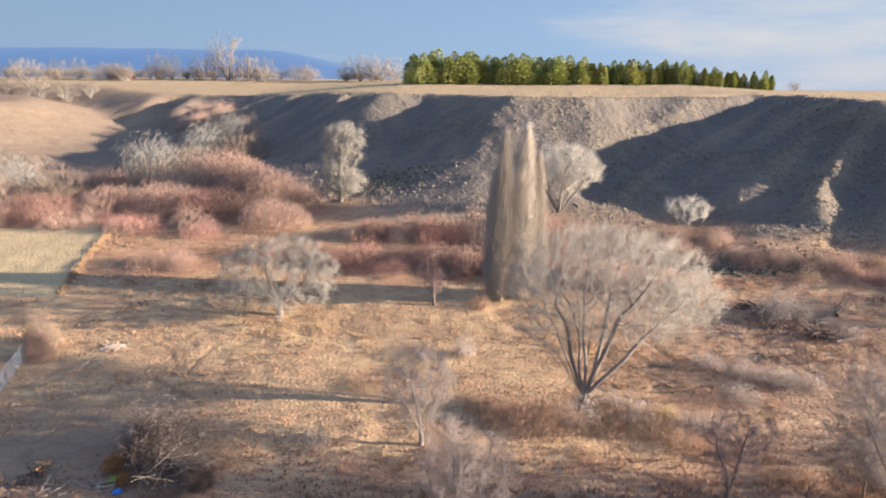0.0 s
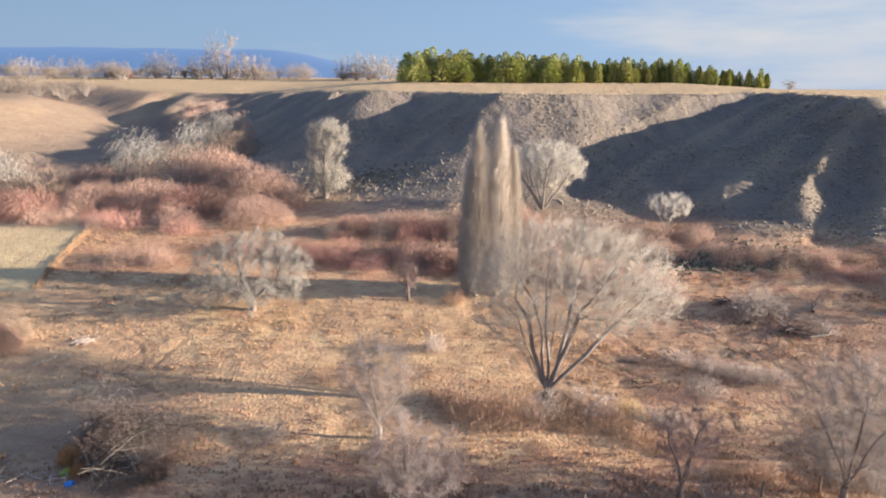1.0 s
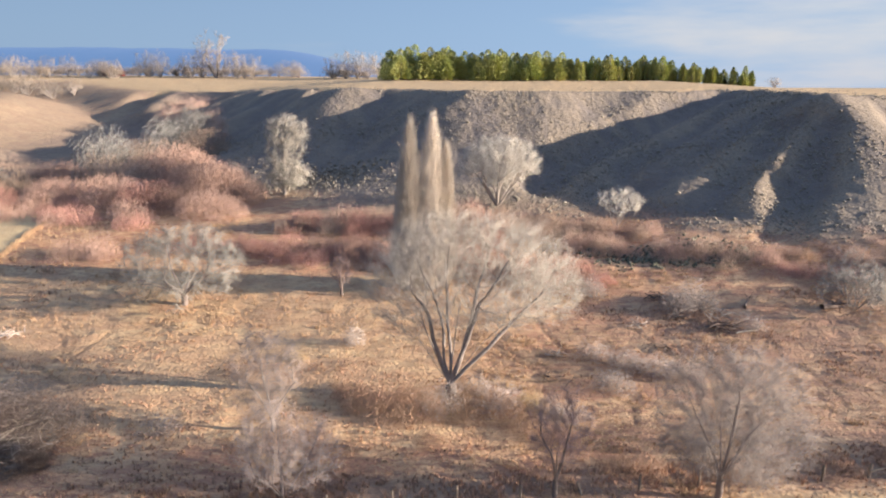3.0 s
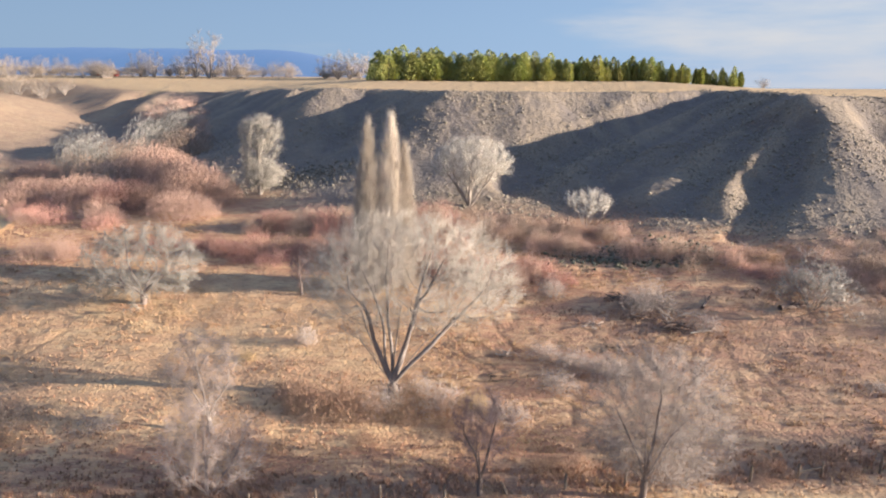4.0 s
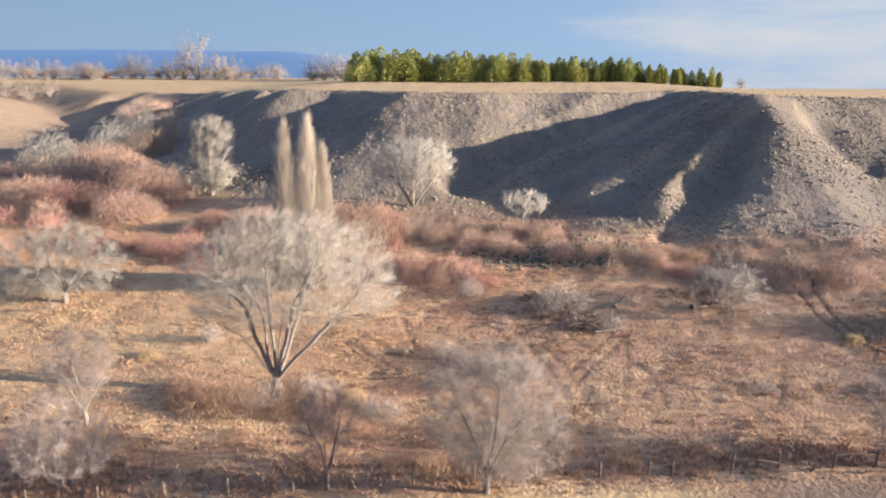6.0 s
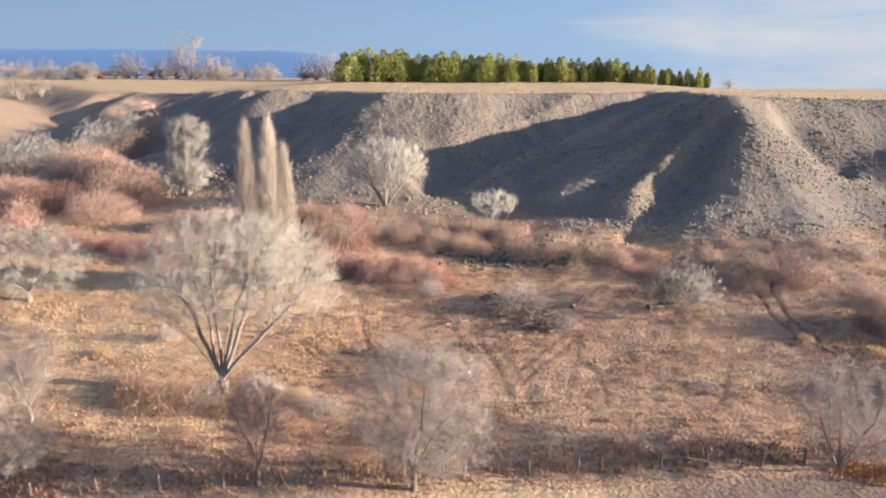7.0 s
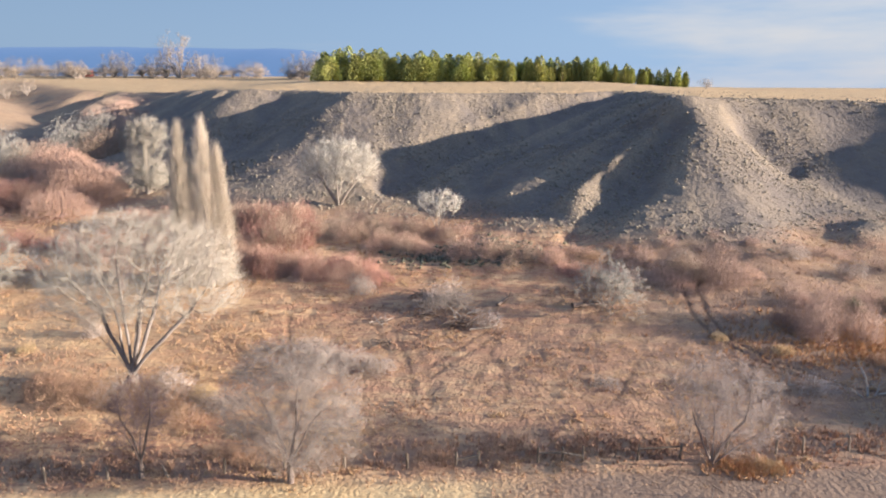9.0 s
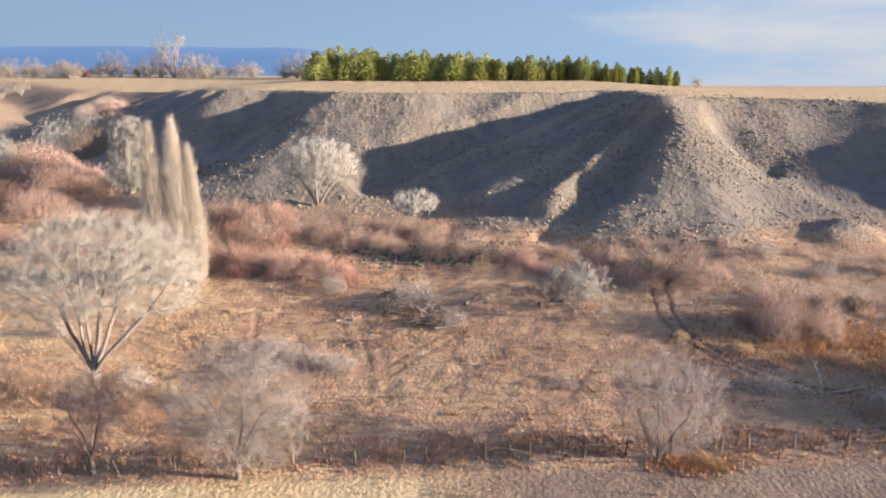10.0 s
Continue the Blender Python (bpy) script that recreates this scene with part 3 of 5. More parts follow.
def tree_thing(name, seed, stems, spec, bark, twig, label, category="tree", sides=6, slant=(0, 0), bole=0.0, girth=0.5):
    rng = random.Random(seed)
    thick, fine, spikes = [], [], []
    if bole:
        limb(rng, thick, Vector((0, 0, -0.3)), UP, bole + 0.5, girth * 1.25, girth * 0.8, 5, 0.03, 0)
    for lean, turn, length, r in stems:
        d = Vector((math.sin(radians(lean)) * math.cos(radians(turn)), math.sin(radians(lean)) * math.sin(radians(turn)), math.cos(radians(lean))))
        d = (d + Vector((slant[0], slant[1], 0))).normalized()
        sprout(rng, spec, thick, fine, spikes, Vector((0.25 * d.x, 0.25 * d.y, -0.3 + (bole * rng.uniform(0.55, 1.1) if bole else 0))), d, length, r, 0)
    top = tagged(new(name), label, category)
    part("trunk", tube_mesh("trunk", thick, sides, bark), top)
    part("crown", spike_mesh("crown", spikes, twig, fine), top, "fine bare twigs")
    return top


def fan(seed, count, lean, length, r, lean0=0):
    """Stems that fan out from one foot."""
    rng = random.Random(seed)
    return [(lean0 + (lean - lean0) * math.sqrt((i + 0.5) / count), i * 137.5 + rng.uniform(-20, 20), length * rng.uniform(0.85, 1.1), r * rng.uniform(0.7, 1.1)) for i in range(count)]


def put(ob, x, y, turn=0, size=1.0, tall=None, sink=0.1):
    ob.matrix_basis = pose(x, y, at(x, y, sink), 0, 0, turn) @ Matrix.Diagonal((size, size, tall or size, 1))
    return ob


def again(ob, x, y, turn=0, size=1.0, tall=None, sink=0.1):
    c = copy_thing(ob, Matrix.Identity(4))
    return put(c, x, y, turn, size, tall, sink)


ROUND = [
    dict(n=7, wobble=0.10, lift=0.03, taper=0.3),
    dict(n=5, count=11, ratio=0.54, angle=(32, 78), thin=0.5, wobble=0.14, lift=0.04, start=0.2),
    dict(n=4, count=8, ratio=0.52, angle=(25, 60), thin=0.5, wobble=0.15, lift=0.03, least=0.02, start=0.2),
    dict(count=6, ratio=0.8, angle=(15, 55), thin=0.8, least=0.009, lift=0.03)]


def cloud(nr, count, lobes):
    """Places spread through lobes: centre, half sizes, and the share of the middle left hollow."""
    size = np.array([l[3] * l[4] * l[5] for l in lobes])
    pick = nr.choice(len(lobes), count, p=size / size.sum())
    l = np.array(lobes, float)[pick]
    d = nr.normal(0, 1, (count, 3))
    d /= np.linalg.norm(d, axis=1, keepdims=True)
    f = (l[:, 6] ** 3 + (1 - l[:, 6] ** 3) * nr.random(count)) ** (1 / 3)
    return l[:, 0:3] + d * f[:, None] * l[:, 3:6]


def colonise(nr, pos, parent, goals, step, kill, rounds, bend):
    """Lets limbs grow towards the goals, each from the nearest node, as light draws them."""
    pos, parent = np.array(pos, float), list(parent)
    grown = np.zeros(len(pos), int)
    gap = np.linalg.norm(goals[:, None] - pos[None], axis=2)
    near, dist = gap.argmin(1), gap.min(1)
    for k in range(rounds):
        live = dist > kill
        goals, near, dist = goals[live], near[live], dist[live]
        if not len(goals):
            break
        pull = np.zeros((len(pos), 3))
        np.add.at(pull, near, (goals - pos[near]) / dist[:, None])
        idx = np.flatnonzero((np.abs(pull).sum(1) > 0) & (grown < 4))
        if not len(idx):
            break
        d = pull[idx]
        d = d / np.maximum(np.linalg.norm(d, axis=1, keepdims=True), 1e-6) + nr.normal(0, bend, (len(idx), 3))
        d /= np.linalg.norm(d, axis=1, keepdims=True)
        fresh = pos[idx] + d * step
        grown[idx] += 1
        base = len(pos)
        pos, parent = np.concatenate([pos, fresh]), parent + list(idx)
        grown = np.concatenate([grown, np.zeros(len(idx), int)])
        gap = np.linalg.norm(goals[:, None] - fresh[None], axis=2)
        best, bd = gap.argmin(1), gap.min(1)
        closer = bd < dist
        near, dist = np.where(closer, base + best, near), np.where(closer, bd, dist)
    return pos, np.array(parent)


def grown_tree(name, seed, stems, lobes, goals, bark, twig, label, category="tree", step=0.45, kill=0.7, girth=0.3, bole=0.0, bend=0.09,
               twigs=20000, reach=0.9, thin=0.0075, rise=0.35, sides=7, hang=0.0, stray=0.4):
    """A bare tree: stems (lean, turn, length, curve), limbs grown out through the crown's lobes, then twigs on every thin limb."""
    nr = np.random.default_rng(seed)
    pos, parent = [np.array([0, 0, -0.3])], [0]
    if bole:
        for k in range(1, 5):
            pos.append(np.array([nr.normal(0, 0.03), nr.normal(0, 0.03), -0.3 + (bole + 0.3) * k / 4]))
            parent.append(len(pos) - 2)
    foot = len(pos) - 1
    for lean, turn, length, curve in stems:
        a, t = radians(lean), radians(turn)
        p, last = pos[foot].copy(), foot
        for k in range(max(2, int(length / step))):
            a += radians(curve) * step / length + nr.normal(0, 0.06)
            t += nr.normal(0, 0.09)
            p = p + step * np.array([math.sin(a) * math.cos(t), math.sin(a) * math.sin(t), math.cos(a)])
            pos.append(p)
            parent.append(last)
            last = len(pos) - 1
    pos, parent = colonise(nr, pos, parent, cloud(nr, goals, lobes), step, kill, 60, bend)
    n = len(pos)
    area = np.zeros(n)
    kids = np.zeros(n, int)
    for i in range(n - 1, 0, -1):
        area[i] = max(area[i], thin ** 1.85)
        area[parent[i]] += area[i]
        kids[parent[i]] += 1
    rad = area ** (1 / 1.85)
    rad = np.maximum(rad * girth / rad[foot], thin * 1.2)
    rad *= 1 + 0.8 * np.clip(rad / 0.12, 0, 1)
    rad[0] = rad[foot] * 1.3
    i = np.arange(1, n)
    ends = np.concatenate([pos[parent[i]], pos[i], np.minimum(rad[parent[i]], rad[i] * 1.35)[:, None], rad[i][:, None]], 1)
    stout = rad[i] > 0.04
    ends[~stout, 6:8] *= 0.75
    axis = pos[i] - pos[parent[i]]
    axis /= np.maximum(np.linalg.norm(axis, axis=1, keepdims=True), 1e-6)
    per = nr.choice(np.flatnonzero(rad[i] < 0.016 + 2.2 * thin), twigs // 4)
    q = pos[i][per] - axis[per] * step * nr.random((len(per), 1))
    d = axis[per] * 0.7 + nr.normal(0, stray, (len(per), 3))
    d[:, 2] += rise
    d /= np.linalg.norm(d, axis=1, keepdims=True)
    d[:, 2] -= hang
    length = reach * nr.uniform(0.5, 1.2, (len(per), 1))
    rows = [np.concatenate([q, q + d * length, np.full((len(per), 1), thin)], 1)]
    sub = np.repeat(np.arange(len(per)), 3)
    q2 = q[sub] + d[sub] * length[sub] * nr.uniform(0.15, 0.9, (len(sub), 1))
    d2 = d[sub] * 0.9 + nr.normal(0, stray * 0.85, (len(sub), 3))
    d2[:, 2] += rise * 0.5 - hang
    d2 /= np.linalg.norm(d2, axis=1, keepdims=True)
    rows.append(np.concatenate([q2, q2 + d2 * reach * nr.uniform(0.25, 0.6, (len(sub), 1)), np.full((len(sub), 1), thin * 0.8)], 1))
    top = tagged(new(name), label, category)
    part("trunk", tube_mesh("trunk", ends[stout], sides, bark), top)
    part("crown", spike_mesh("crown", np.concatenate(rows), twig, ends[~stout]), top, "fine bare twigs")
    return top


# the wide cottonwood in the middle of the field
put(grown_tree("cottonwood_tree", 3, [(3, 120, 9.5, 4), (12, 200, 9.5, 4), (21, 182, 9.5, 8), (10, 340, 9.5, 6), (22, 8, 10.0, 12), (20, 75, 8.5, 8), (32, 355, 9.0, -8), (31, 172, 8.0, 10), (32, 30, 8.0, 12), (42, 190, 6.0, -6)],
               [(1.6, 0, 13.0, 9.8, 8.4, 5.2, 0.6), (-3.8, 0, 10.8, 4.0, 5, 4.6, 0.2), (7.8, 0, 11.4, 4.2, 6, 3.8, 0.2), (0.4, 0, 15.6, 6.0, 6, 2.9, 0.2)], 3200,
               BARK_GREY, TWIG_PALE, "wide bare cottonwood with pale twigs and forked grey trunk", step=0.45, kill=0.6, girth=0.30, bole=1.6, bend=0.10, twigs=46000, reach=1.5, thin=0.0085, rise=0.4, stray=0.22), 13.6, 58.4, 0)

# bare trees along the fence and in the field
elm = put(grown_tree("bare_tree", 11, [(2, 40, 6.5, 4), (16, 170, 5.5, 10), (20, 350, 5.5, 14), (26, 80, 4.5, 20), (26, 260, 4.5, 20), (46, 200, 4.0, 20), (48, 20, 4.0, 20), (60, 100, 3, 20), (60, 280, 3, 20)], [(0.3, 0, 7.2, 5.7, 5.3, 5.2, 0.3), (1.2, 0, 4.4, 5.0, 4.6, 3.2, 0.3), (0.4, 0, 9.6, 3.6, 3.6, 2.6, 0.1)], 1500,
               BARK_DARK, TWIG_MAUVE, "round bare elm with greyish mauve twigs beside the fence", step=0.38, kill=0.55, girth=0.15, bole=1.7, twigs=48000, reach=1.0, thin=0.0062, rise=0.3, stray=0.45), 33.4, 43.2, 0)
# two shrunken copies, unseen beyond the right edge, added to cast shade leftwards
again(elm, 101.0, 53.6, 130, 0.42, 0.34)
again(elm, 103.0, 57.4, 220, 0.42, 0.36)
put(grown_tree("bare_tree", 12, [(14, 160, 4.5, 14), (22, 20, 5.0, 12), (34, 340, 5.0, 12), (30, 190, 4.5, 20), (10, 80, 4.5, 10), (30, 100, 4.0, 15), (32, 260, 4.0, 15)], [(0.3, 0, 5.8, 4.8, 4.4, 4.0, 0.3), (1.2, 0, 3.8, 4.4, 4, 2.4, 0.4)], 950,
               BARK_DARK, TWIG_DUSK, "spreading bare tree with several dark stems at the fence", step=0.38, kill=0.55, girth=0.15, twigs=21000, reach=0.95, thin=0.0062, rise=0.3, stray=0.45), 68.1, 47.4, 0)
put(grown_tree("bare_tree", 13, [(8, 170, 4.0, 6), (18, 20, 4.0, 8), (24, 100, 3.2, 10), (22, 260, 3.2, 10)], [(0.2, 0, 6.0, 2.6, 2.4, 2.8, 0.2), (0, 0, 4.0, 2.4, 2.2, 1.6, 0.3)], 420,
               BARK_DARK, TWIG_PLUM, "small bare plum-coloured tree beside the fence", step=0.33, kill=0.48, girth=0.12, bole=1.4, twigs=15000, reach=0.7, thin=0.0058, rise=0.3), 21.2, 43.6, 0)
put(grown_tree("bare_tree", 14, [(10, 120, 3.5, 10), (28, 200, 3.0, 20), (36, 20, 3.5, 20), (50, 0, 3.2, 10), (40, 160, 3.0, 20), (30, 280, 3.0, 10)], [(0.5, 0, 3.8, 4.2, 3.6, 2.9, 0.25), (-0.6, 0, 5.2, 2.8, 2.6, 2.6, 0.1)], 800,
               BARK_DARK, TWIG_DUSK, "bare grey tree with a low ragged crown", step=0.36, kill=0.5, girth=0.14, twigs=17000, reach=1.0, thin=0.0062, rise=0.25, stray=0.5), 0.8, 43.4, 0)
put(grown_tree("bare_tree", 15, [(5, 140, 5.0, 6), (16, 200, 4.0, 12), (20, 10, 4.0, 12), (22, 90, 3.5, 14)], [(-0.3, 0, 6.0, 3.4, 3.0, 3.4, 0.2), (-1.2, 0, 3.4, 2.8, 2.4, 1.8, 0.3)], 640,
               BARK_PALE, TWIG_DUSK, "slight bare tree with pale trunk in dry grass", step=0.36, kill=0.5, girth=0.12, bole=1.2, twigs=17000, reach=1.0, thin=0.0066, rise=0.25, stray=0.5), -2.1, 52.3, 0)
put(grown_tree("bare_tree", 16, [(14, 200, 4.0, 20), (30, 20, 4.5, 25), (50, 185, 5.5, 25), (62, 170, 6.0, 20), (40, 340, 4.5, 25), (45, 90, 4.5, 25), (45, 270, 4.5, 25)],
               [(0.2, 0, 6.2, 8.0, 7.4, 4.8, 0.5), (-5.4, 0, 3.0, 3.4, 4.2, 2.6, 0.2), (4.8, 0, 4.4, 3.4, 4.4, 2.8, 0.2), (0.4, -4, 2.4, 2.2, 2.4, 2.2, 0.2), (0.6, 0, 8.8, 5.0, 4.6, 2.6, 0.2)], 1300,
               BARK_DARK, TWIG_SILVER, "low silvery bare tree with drooping twigs", step=0.5, kill=0.75, girth=0.24, bole=1.4, twigs=34000, reach=1.0, thin=0.011, rise=0.05, hang=0.1), -21.1, 82.4, 0)
put(grown_tree("bare_tree", 17, [(3, 20, 3.4, 4), (14, 190, 2.6, 6), (12, 30, 2.6, 6)], [(0, 0, 3.6, 1.5, 1.5, 2.4, 0.1)], 160,
               BARK_DARK, TWIG_PLUM, "small dark bare tree in the open field", step=0.35, kill=0.45, girth=0.13, bole=1.0, twigs=5000, reach=0.7, thin=0.009, rise=0.4), -0.9, 85.4, 0)

# pale trees at the foot of the bluff
put(grown_tree("bare_tree", 21, [(4, 30, 9.0, 4), (10, 190, 7.5, 4), (14, 10, 7.0, 6), (10, 90, 6, 6), (10, 270, 6, 6), (24, 200, 3.5, 10), (26, 350, 3.5, 10)],
               [(0.6, 0, 12.4, 4.6, 4.2, 3.6, 0.1), (-0.4, 0, 8.4, 3.6, 3.4, 3.6, 0.2), (0.8, 0, 4.0, 4.6, 4.0, 3.2, 0.3), (3.6, 0, 9.4, 1.6, 1.8, 1.6, 0.0)], 1100,
               BARK_PALE, TWIG_WHITE, "tall pale bare tree at the foot of the bluff", step=0.6, kill=0.8, girth=0.3, twigs=26000, reach=1.6, thin=0.015, rise=0.55, stray=0.5), -20.0, 136.0, 0)
put(grown_tree("bare_tree", 22, [(8, 30, 6.0, 4), (20, 190, 6.5, 4), (24, 10, 6.5, 4), (36, 350, 7.0, 4), (34, 180, 6.0, 6), (22, 90, 6, 4), (22, 270, 6, 4), (46, 5, 6.0, 0)],
               [(0.6, 0, 8.6, 7.4, 6.4, 4.2, 0.4), (5.2, 0, 7.4, 3.0, 3, 2.6, 0.1), (-4.6, 0, 7.8, 3.0, 3, 3.0, 0.1), (0.4, 0, 5.6, 4.6, 4.2, 3.0, 0.4)], 1200,
               BARK_PALE, TWIG_WHITE, "fan-shaped silvery bare tree below the bluff", step=0.6, kill=0.8, girth=0.3, twigs=24000, reach=1.6, thin=0.014, rise=0.65), 23.0, 124.0, 0)
put(grown_tree("bare_tree", 23, [(6, 30, 3.0, 4), (22, 190, 3.4, 0), (24, 10, 3.4, 0), (42, 350, 4.0, -6), (40, 180, 3.6, -6), (22, 90, 3, 0), (22, 270, 3, 0)],
               [(0.2, 0, 4.6, 4.4, 3.8, 2.2, 0.3)], 260, BARK_PALE, TWIG_WHITE, "small pale fan-shaped bare tree among willows", step=0.5, kill=0.7, girth=0.16, twigs=5600, reach=1.1, thin=0.014, rise=0.7), 42.8, 112.0, 0)

# poplars
def poplar(seed, height, half, label):
    rng = random.Random(seed)
    thick, rows = [], []
    limb(rng, thick, Vector((0, 0, -0.3)), Vector((0, 0, 1)), height * 0.93, 0.28, 0.03, 12, 0.012, 0.02)
    for i in range(70):
        z = height * (0.03 + 0.8 * i / 70)
        a = rng.uniform(0, 6.28)
        k = half * (0.5 + 0.5 * math.sin(math.pi * min(1, 0.25 + 0.75 * z / height)))
        limb(rng, thick, Vector((0, 0, z)), Vector((math.cos(a) * 0.4, math.sin(a) * 0.4, 1)).normalized(), min(k * 2.6, height - z), 0.035, 0.012, 4, 0.04, 0.1)
    spires = [(rng.uniform(0, 6.28), half * rng.uniform(0.1, 0.5), rng.uniform(0.5, 0.92)) for i in range(7)] + [(0, 0, 1.0)] * 6
    for i in range(8600):
        u = rng.random() ** 0.9
        b, o, reach = rng.choice(spires)
        w = 0.9 * half * (min(1, 0.6 + 1.6 * u) * (1 - u ** 3) ** 0.8 + 0.05) * rng.uniform(0.7, 1.25)
        a, f = rng.uniform(0, 6.28), w * math.sqrt(rng.random())
        q = Vector((f * math.cos(a) + o * math.cos(b) * (1 - 0.5 * u), f * math.sin(a) + o * math.sin(b) * (1 - 0.5 * u), 0.4 + u * reach * (height - 1.6)))
        d = Vector((0.16 * math.cos(a) + rng.gauss(0, 0.17), 0.16 * math.sin(a) + rng.gauss(0, 0.17), 1)).normalized()
        rows.append((*q, *(q + d * rng.uniform(0.9, 2.4)), 0.018))
    top = tagged(new("poplar_tree"), label, "tree", "row of poplars")
    part("trunk", tube_mesh("trunk", thick, 6, TWIG_POPLAR), top)
    part("crown", spike_mesh("crown", rows, TWIG_POPLAR), top, "upright tan twigs")
    return top


pop = put(poplar(31, 24.4, 2.1, "tall narrow bare poplar with upright tan branches"), 11.2, 87.4, 0)
for x, y, turn, s, tall in ((8.3, 86.8, 70, 0.98, 0.97), (9.7, 88.4, 150, 0.8, 0.62), (13.0, 88.0, 210, 0.8, 0.84), (7.2, 88.2, 300, 0.7, 0.74)):
    again(pop, x, y, turn, s, tall)


def bush_thing(name, seed, mat, label, count=1500, height=4.0, half=3.6, r=0.032, category="shrub", up=0.7, wild=0.35, stems=40, rag=0.15, lobed=5, fine=1.0):
    """A dome of fine twigs over a handful of stems; up: how steeply the twigs rise, wild: how much they stray."""
    rng = random.Random(seed)
    stemsegs, twigrows = [], []
    lobes = [(rng.uniform(0, 6.28), rng.uniform(0.1, 0.5) + 0.03 * (lobed - 5), rng.uniform(0.75 - rag, 1.0)) for i in range(lobed)]

    def dome(a, f):
        """Height of the outline at the direction a, the share f of the way out."""
        k = max(l * math.sqrt(max(0.0, 1 - ((f * math.cos(a) - o * math.cos(b)) ** 2 + (f * math.sin(a) - o * math.sin(b)) ** 2) / (1.02 - 0.55 * o) ** 2)) for b, o, l in lobes)
        return height * k
    for i in range(stems):
        a, f = rng.uniform(0, 6.28), math.sqrt(rng.random()) * 0.9
        top_z = dome(a, f) * 0.85
        if top_z < 0.2 * height:
            continue
        p = Vector((f * half * 0.5 * math.cos(a), f * half * 0.5 * math.sin(a), -0.1))
        d = Vector((f * half * math.cos(a), f * half * math.sin(a), top_z)) - p
        limb(rng, stemsegs, p, d.normalized(), d.length, r * 1.2, r * 0.5, 3, 0.08, 0.02)
    while len(twigrows) < count:
        a, f = rng.uniform(0, 6.28), math.sqrt(rng.random()) * 1.0
        h = dome(a, f)
        if h < 0.08 * height:
            continue
        z = h * rng.random() ** 0.55 * rng.uniform(1 - rag, 1 + rag)
        out = Vector((math.cos(a) * f, math.sin(a) * f, 0))
        d = out * (1 - up) * 1.6 + UP * up + Vector((rng.gauss(0, wild), rng.gauss(0, wild), rng.gauss(0, wild * 0.6)))
        length = height * rng.uniform(0.12, 0.3) * fine
        d.normalize()
        q = Vector((out.x * half, out.y * half, z)) - d * length
        q.z = max(q.z, -0.05)
        twigrows.append((*q, *(q + d * length), r * rng.uniform(0.6, 1.1)))
    top = tagged(new(name), label, category)
    bm = bmesh.new()
    bmesh.ops.create_icosphere(bm, subdivisions=2, radius=1.0)
    for v in bm.verts:
        k = 0.8 + 0.6 * noise.noise(v.co * 1.7 + Vector((seed, 0, 0)))
        v.co = Vector((v.co.x * k * height * 0.22, v.co.y * k * height * 0.22, v.co.z * k * height * 0.06))
    root = bpy.data.meshes.new("root_stump")
    bm.to_mesh(root)
    bm.free()
    root.materials.append(mat)
    part("root_stump", root, top)
    part("crown", spike_mesh("crown", twigrows, mat, stemsegs), top)
    return top


# ---- willow thickets ----
KIND = dict(r=bush_thing("willow_shrub", 41, WILLOW_RED, "dense rounded red-stemmed willow thicket", 4000, up=0.8, wild=0.4, r=0.02, fine=0.6),
            o=bush_thing("willow_shrub", 42, WILLOW_ROSE, "dense rounded pinkish willow thicket", 4000, wild=0.4, r=0.02, fine=0.6),
            t=bush_thing("willow_shrub", 43, WILLOW_TAN, "tan leafless willow thicket", 2400, wild=0.4, r=0.024, rag=0.4, lobed=8),
            g=bush_thing("willow_shrub", 44, TWIG_SILVER, "pale grey leafless shrub", 2400, wild=0.5, r=0.024, rag=0.4, lobed=8))
KIND["m"] = bush_thing("leafless_shrub", 48, TWIG_BROWN, "feathery brown leafless shrub in orange grass", 2200, wild=0.4, r=0.02, rag=0.55, lobed=9, up=0.75)
SMALL = dict(r=bush_thing("willow_shrub", 45, WILLOW_RED, "small red-stemmed willow shrub", 640, up=0.92, wild=0.16, r=0.036, rag=0.5, lobed=9, stems=24),
             o=bush_thing("willow_shrub", 46, WILLOW_ROSE, "small pinkish willow shrub", 640, up=0.9, wild=0.18, r=0.036, rag=0.5, lobed=9, stems=24),
             t=bush_thing("willow_shrub", 47, WILLOW_TAN, "small tan leafless willow shrub", 600, wild=0.32, r=0.036, rag=0.5, lobed=9, stems=24),
             m=bush_thing("leafless_shrub", 49, TWIG_BROWN, "low feathery brown leafless shrub", 560, wild=0.4, r=0.03, rag=0.6, lobed=9, stems=24))
used = set()


def shrub(kind, x, y, size, tall, turn, small=False):
    ob = SMALL[kind] if small else KIND[kind]
    if (kind, small) in used:
        return again(ob, x, y, turn, size, tall)
    used.add((kind, small))
    return put(ob, x, y, turn, size, tall)


# single domes: kind, place, breadth, height (in fours of a metre)
def domes(rows):
    for kind, x, y, w, h in rows:
        shrub(kind, x, y, w * 1.12, h * 1.25, x * 7)


domes((("o", -47, 147, 2.2, 2.3), ("o", -41, 143, 1.9, 2.0), ("o", -31, 133, 2.0, 1.9), ("o", -36, 137, 1.9, 1.9), ("o", -53, 131, 1.9, 1.3), ("o", -58, 133, 1.8, 1.4), ("r", -45, 129, 1.7, 1.3), ("o", -39, 127, 1.6, 1.2), ("t", -62, 141, 2.0, 1.8), ("o", -30, 121, 1.7, 1.25), ("r", -76, 125, 1.7, 1.2), ("o", -84, 122, 1.7, 1.2), ("o", -92, 124, 1.7, 1.3)))
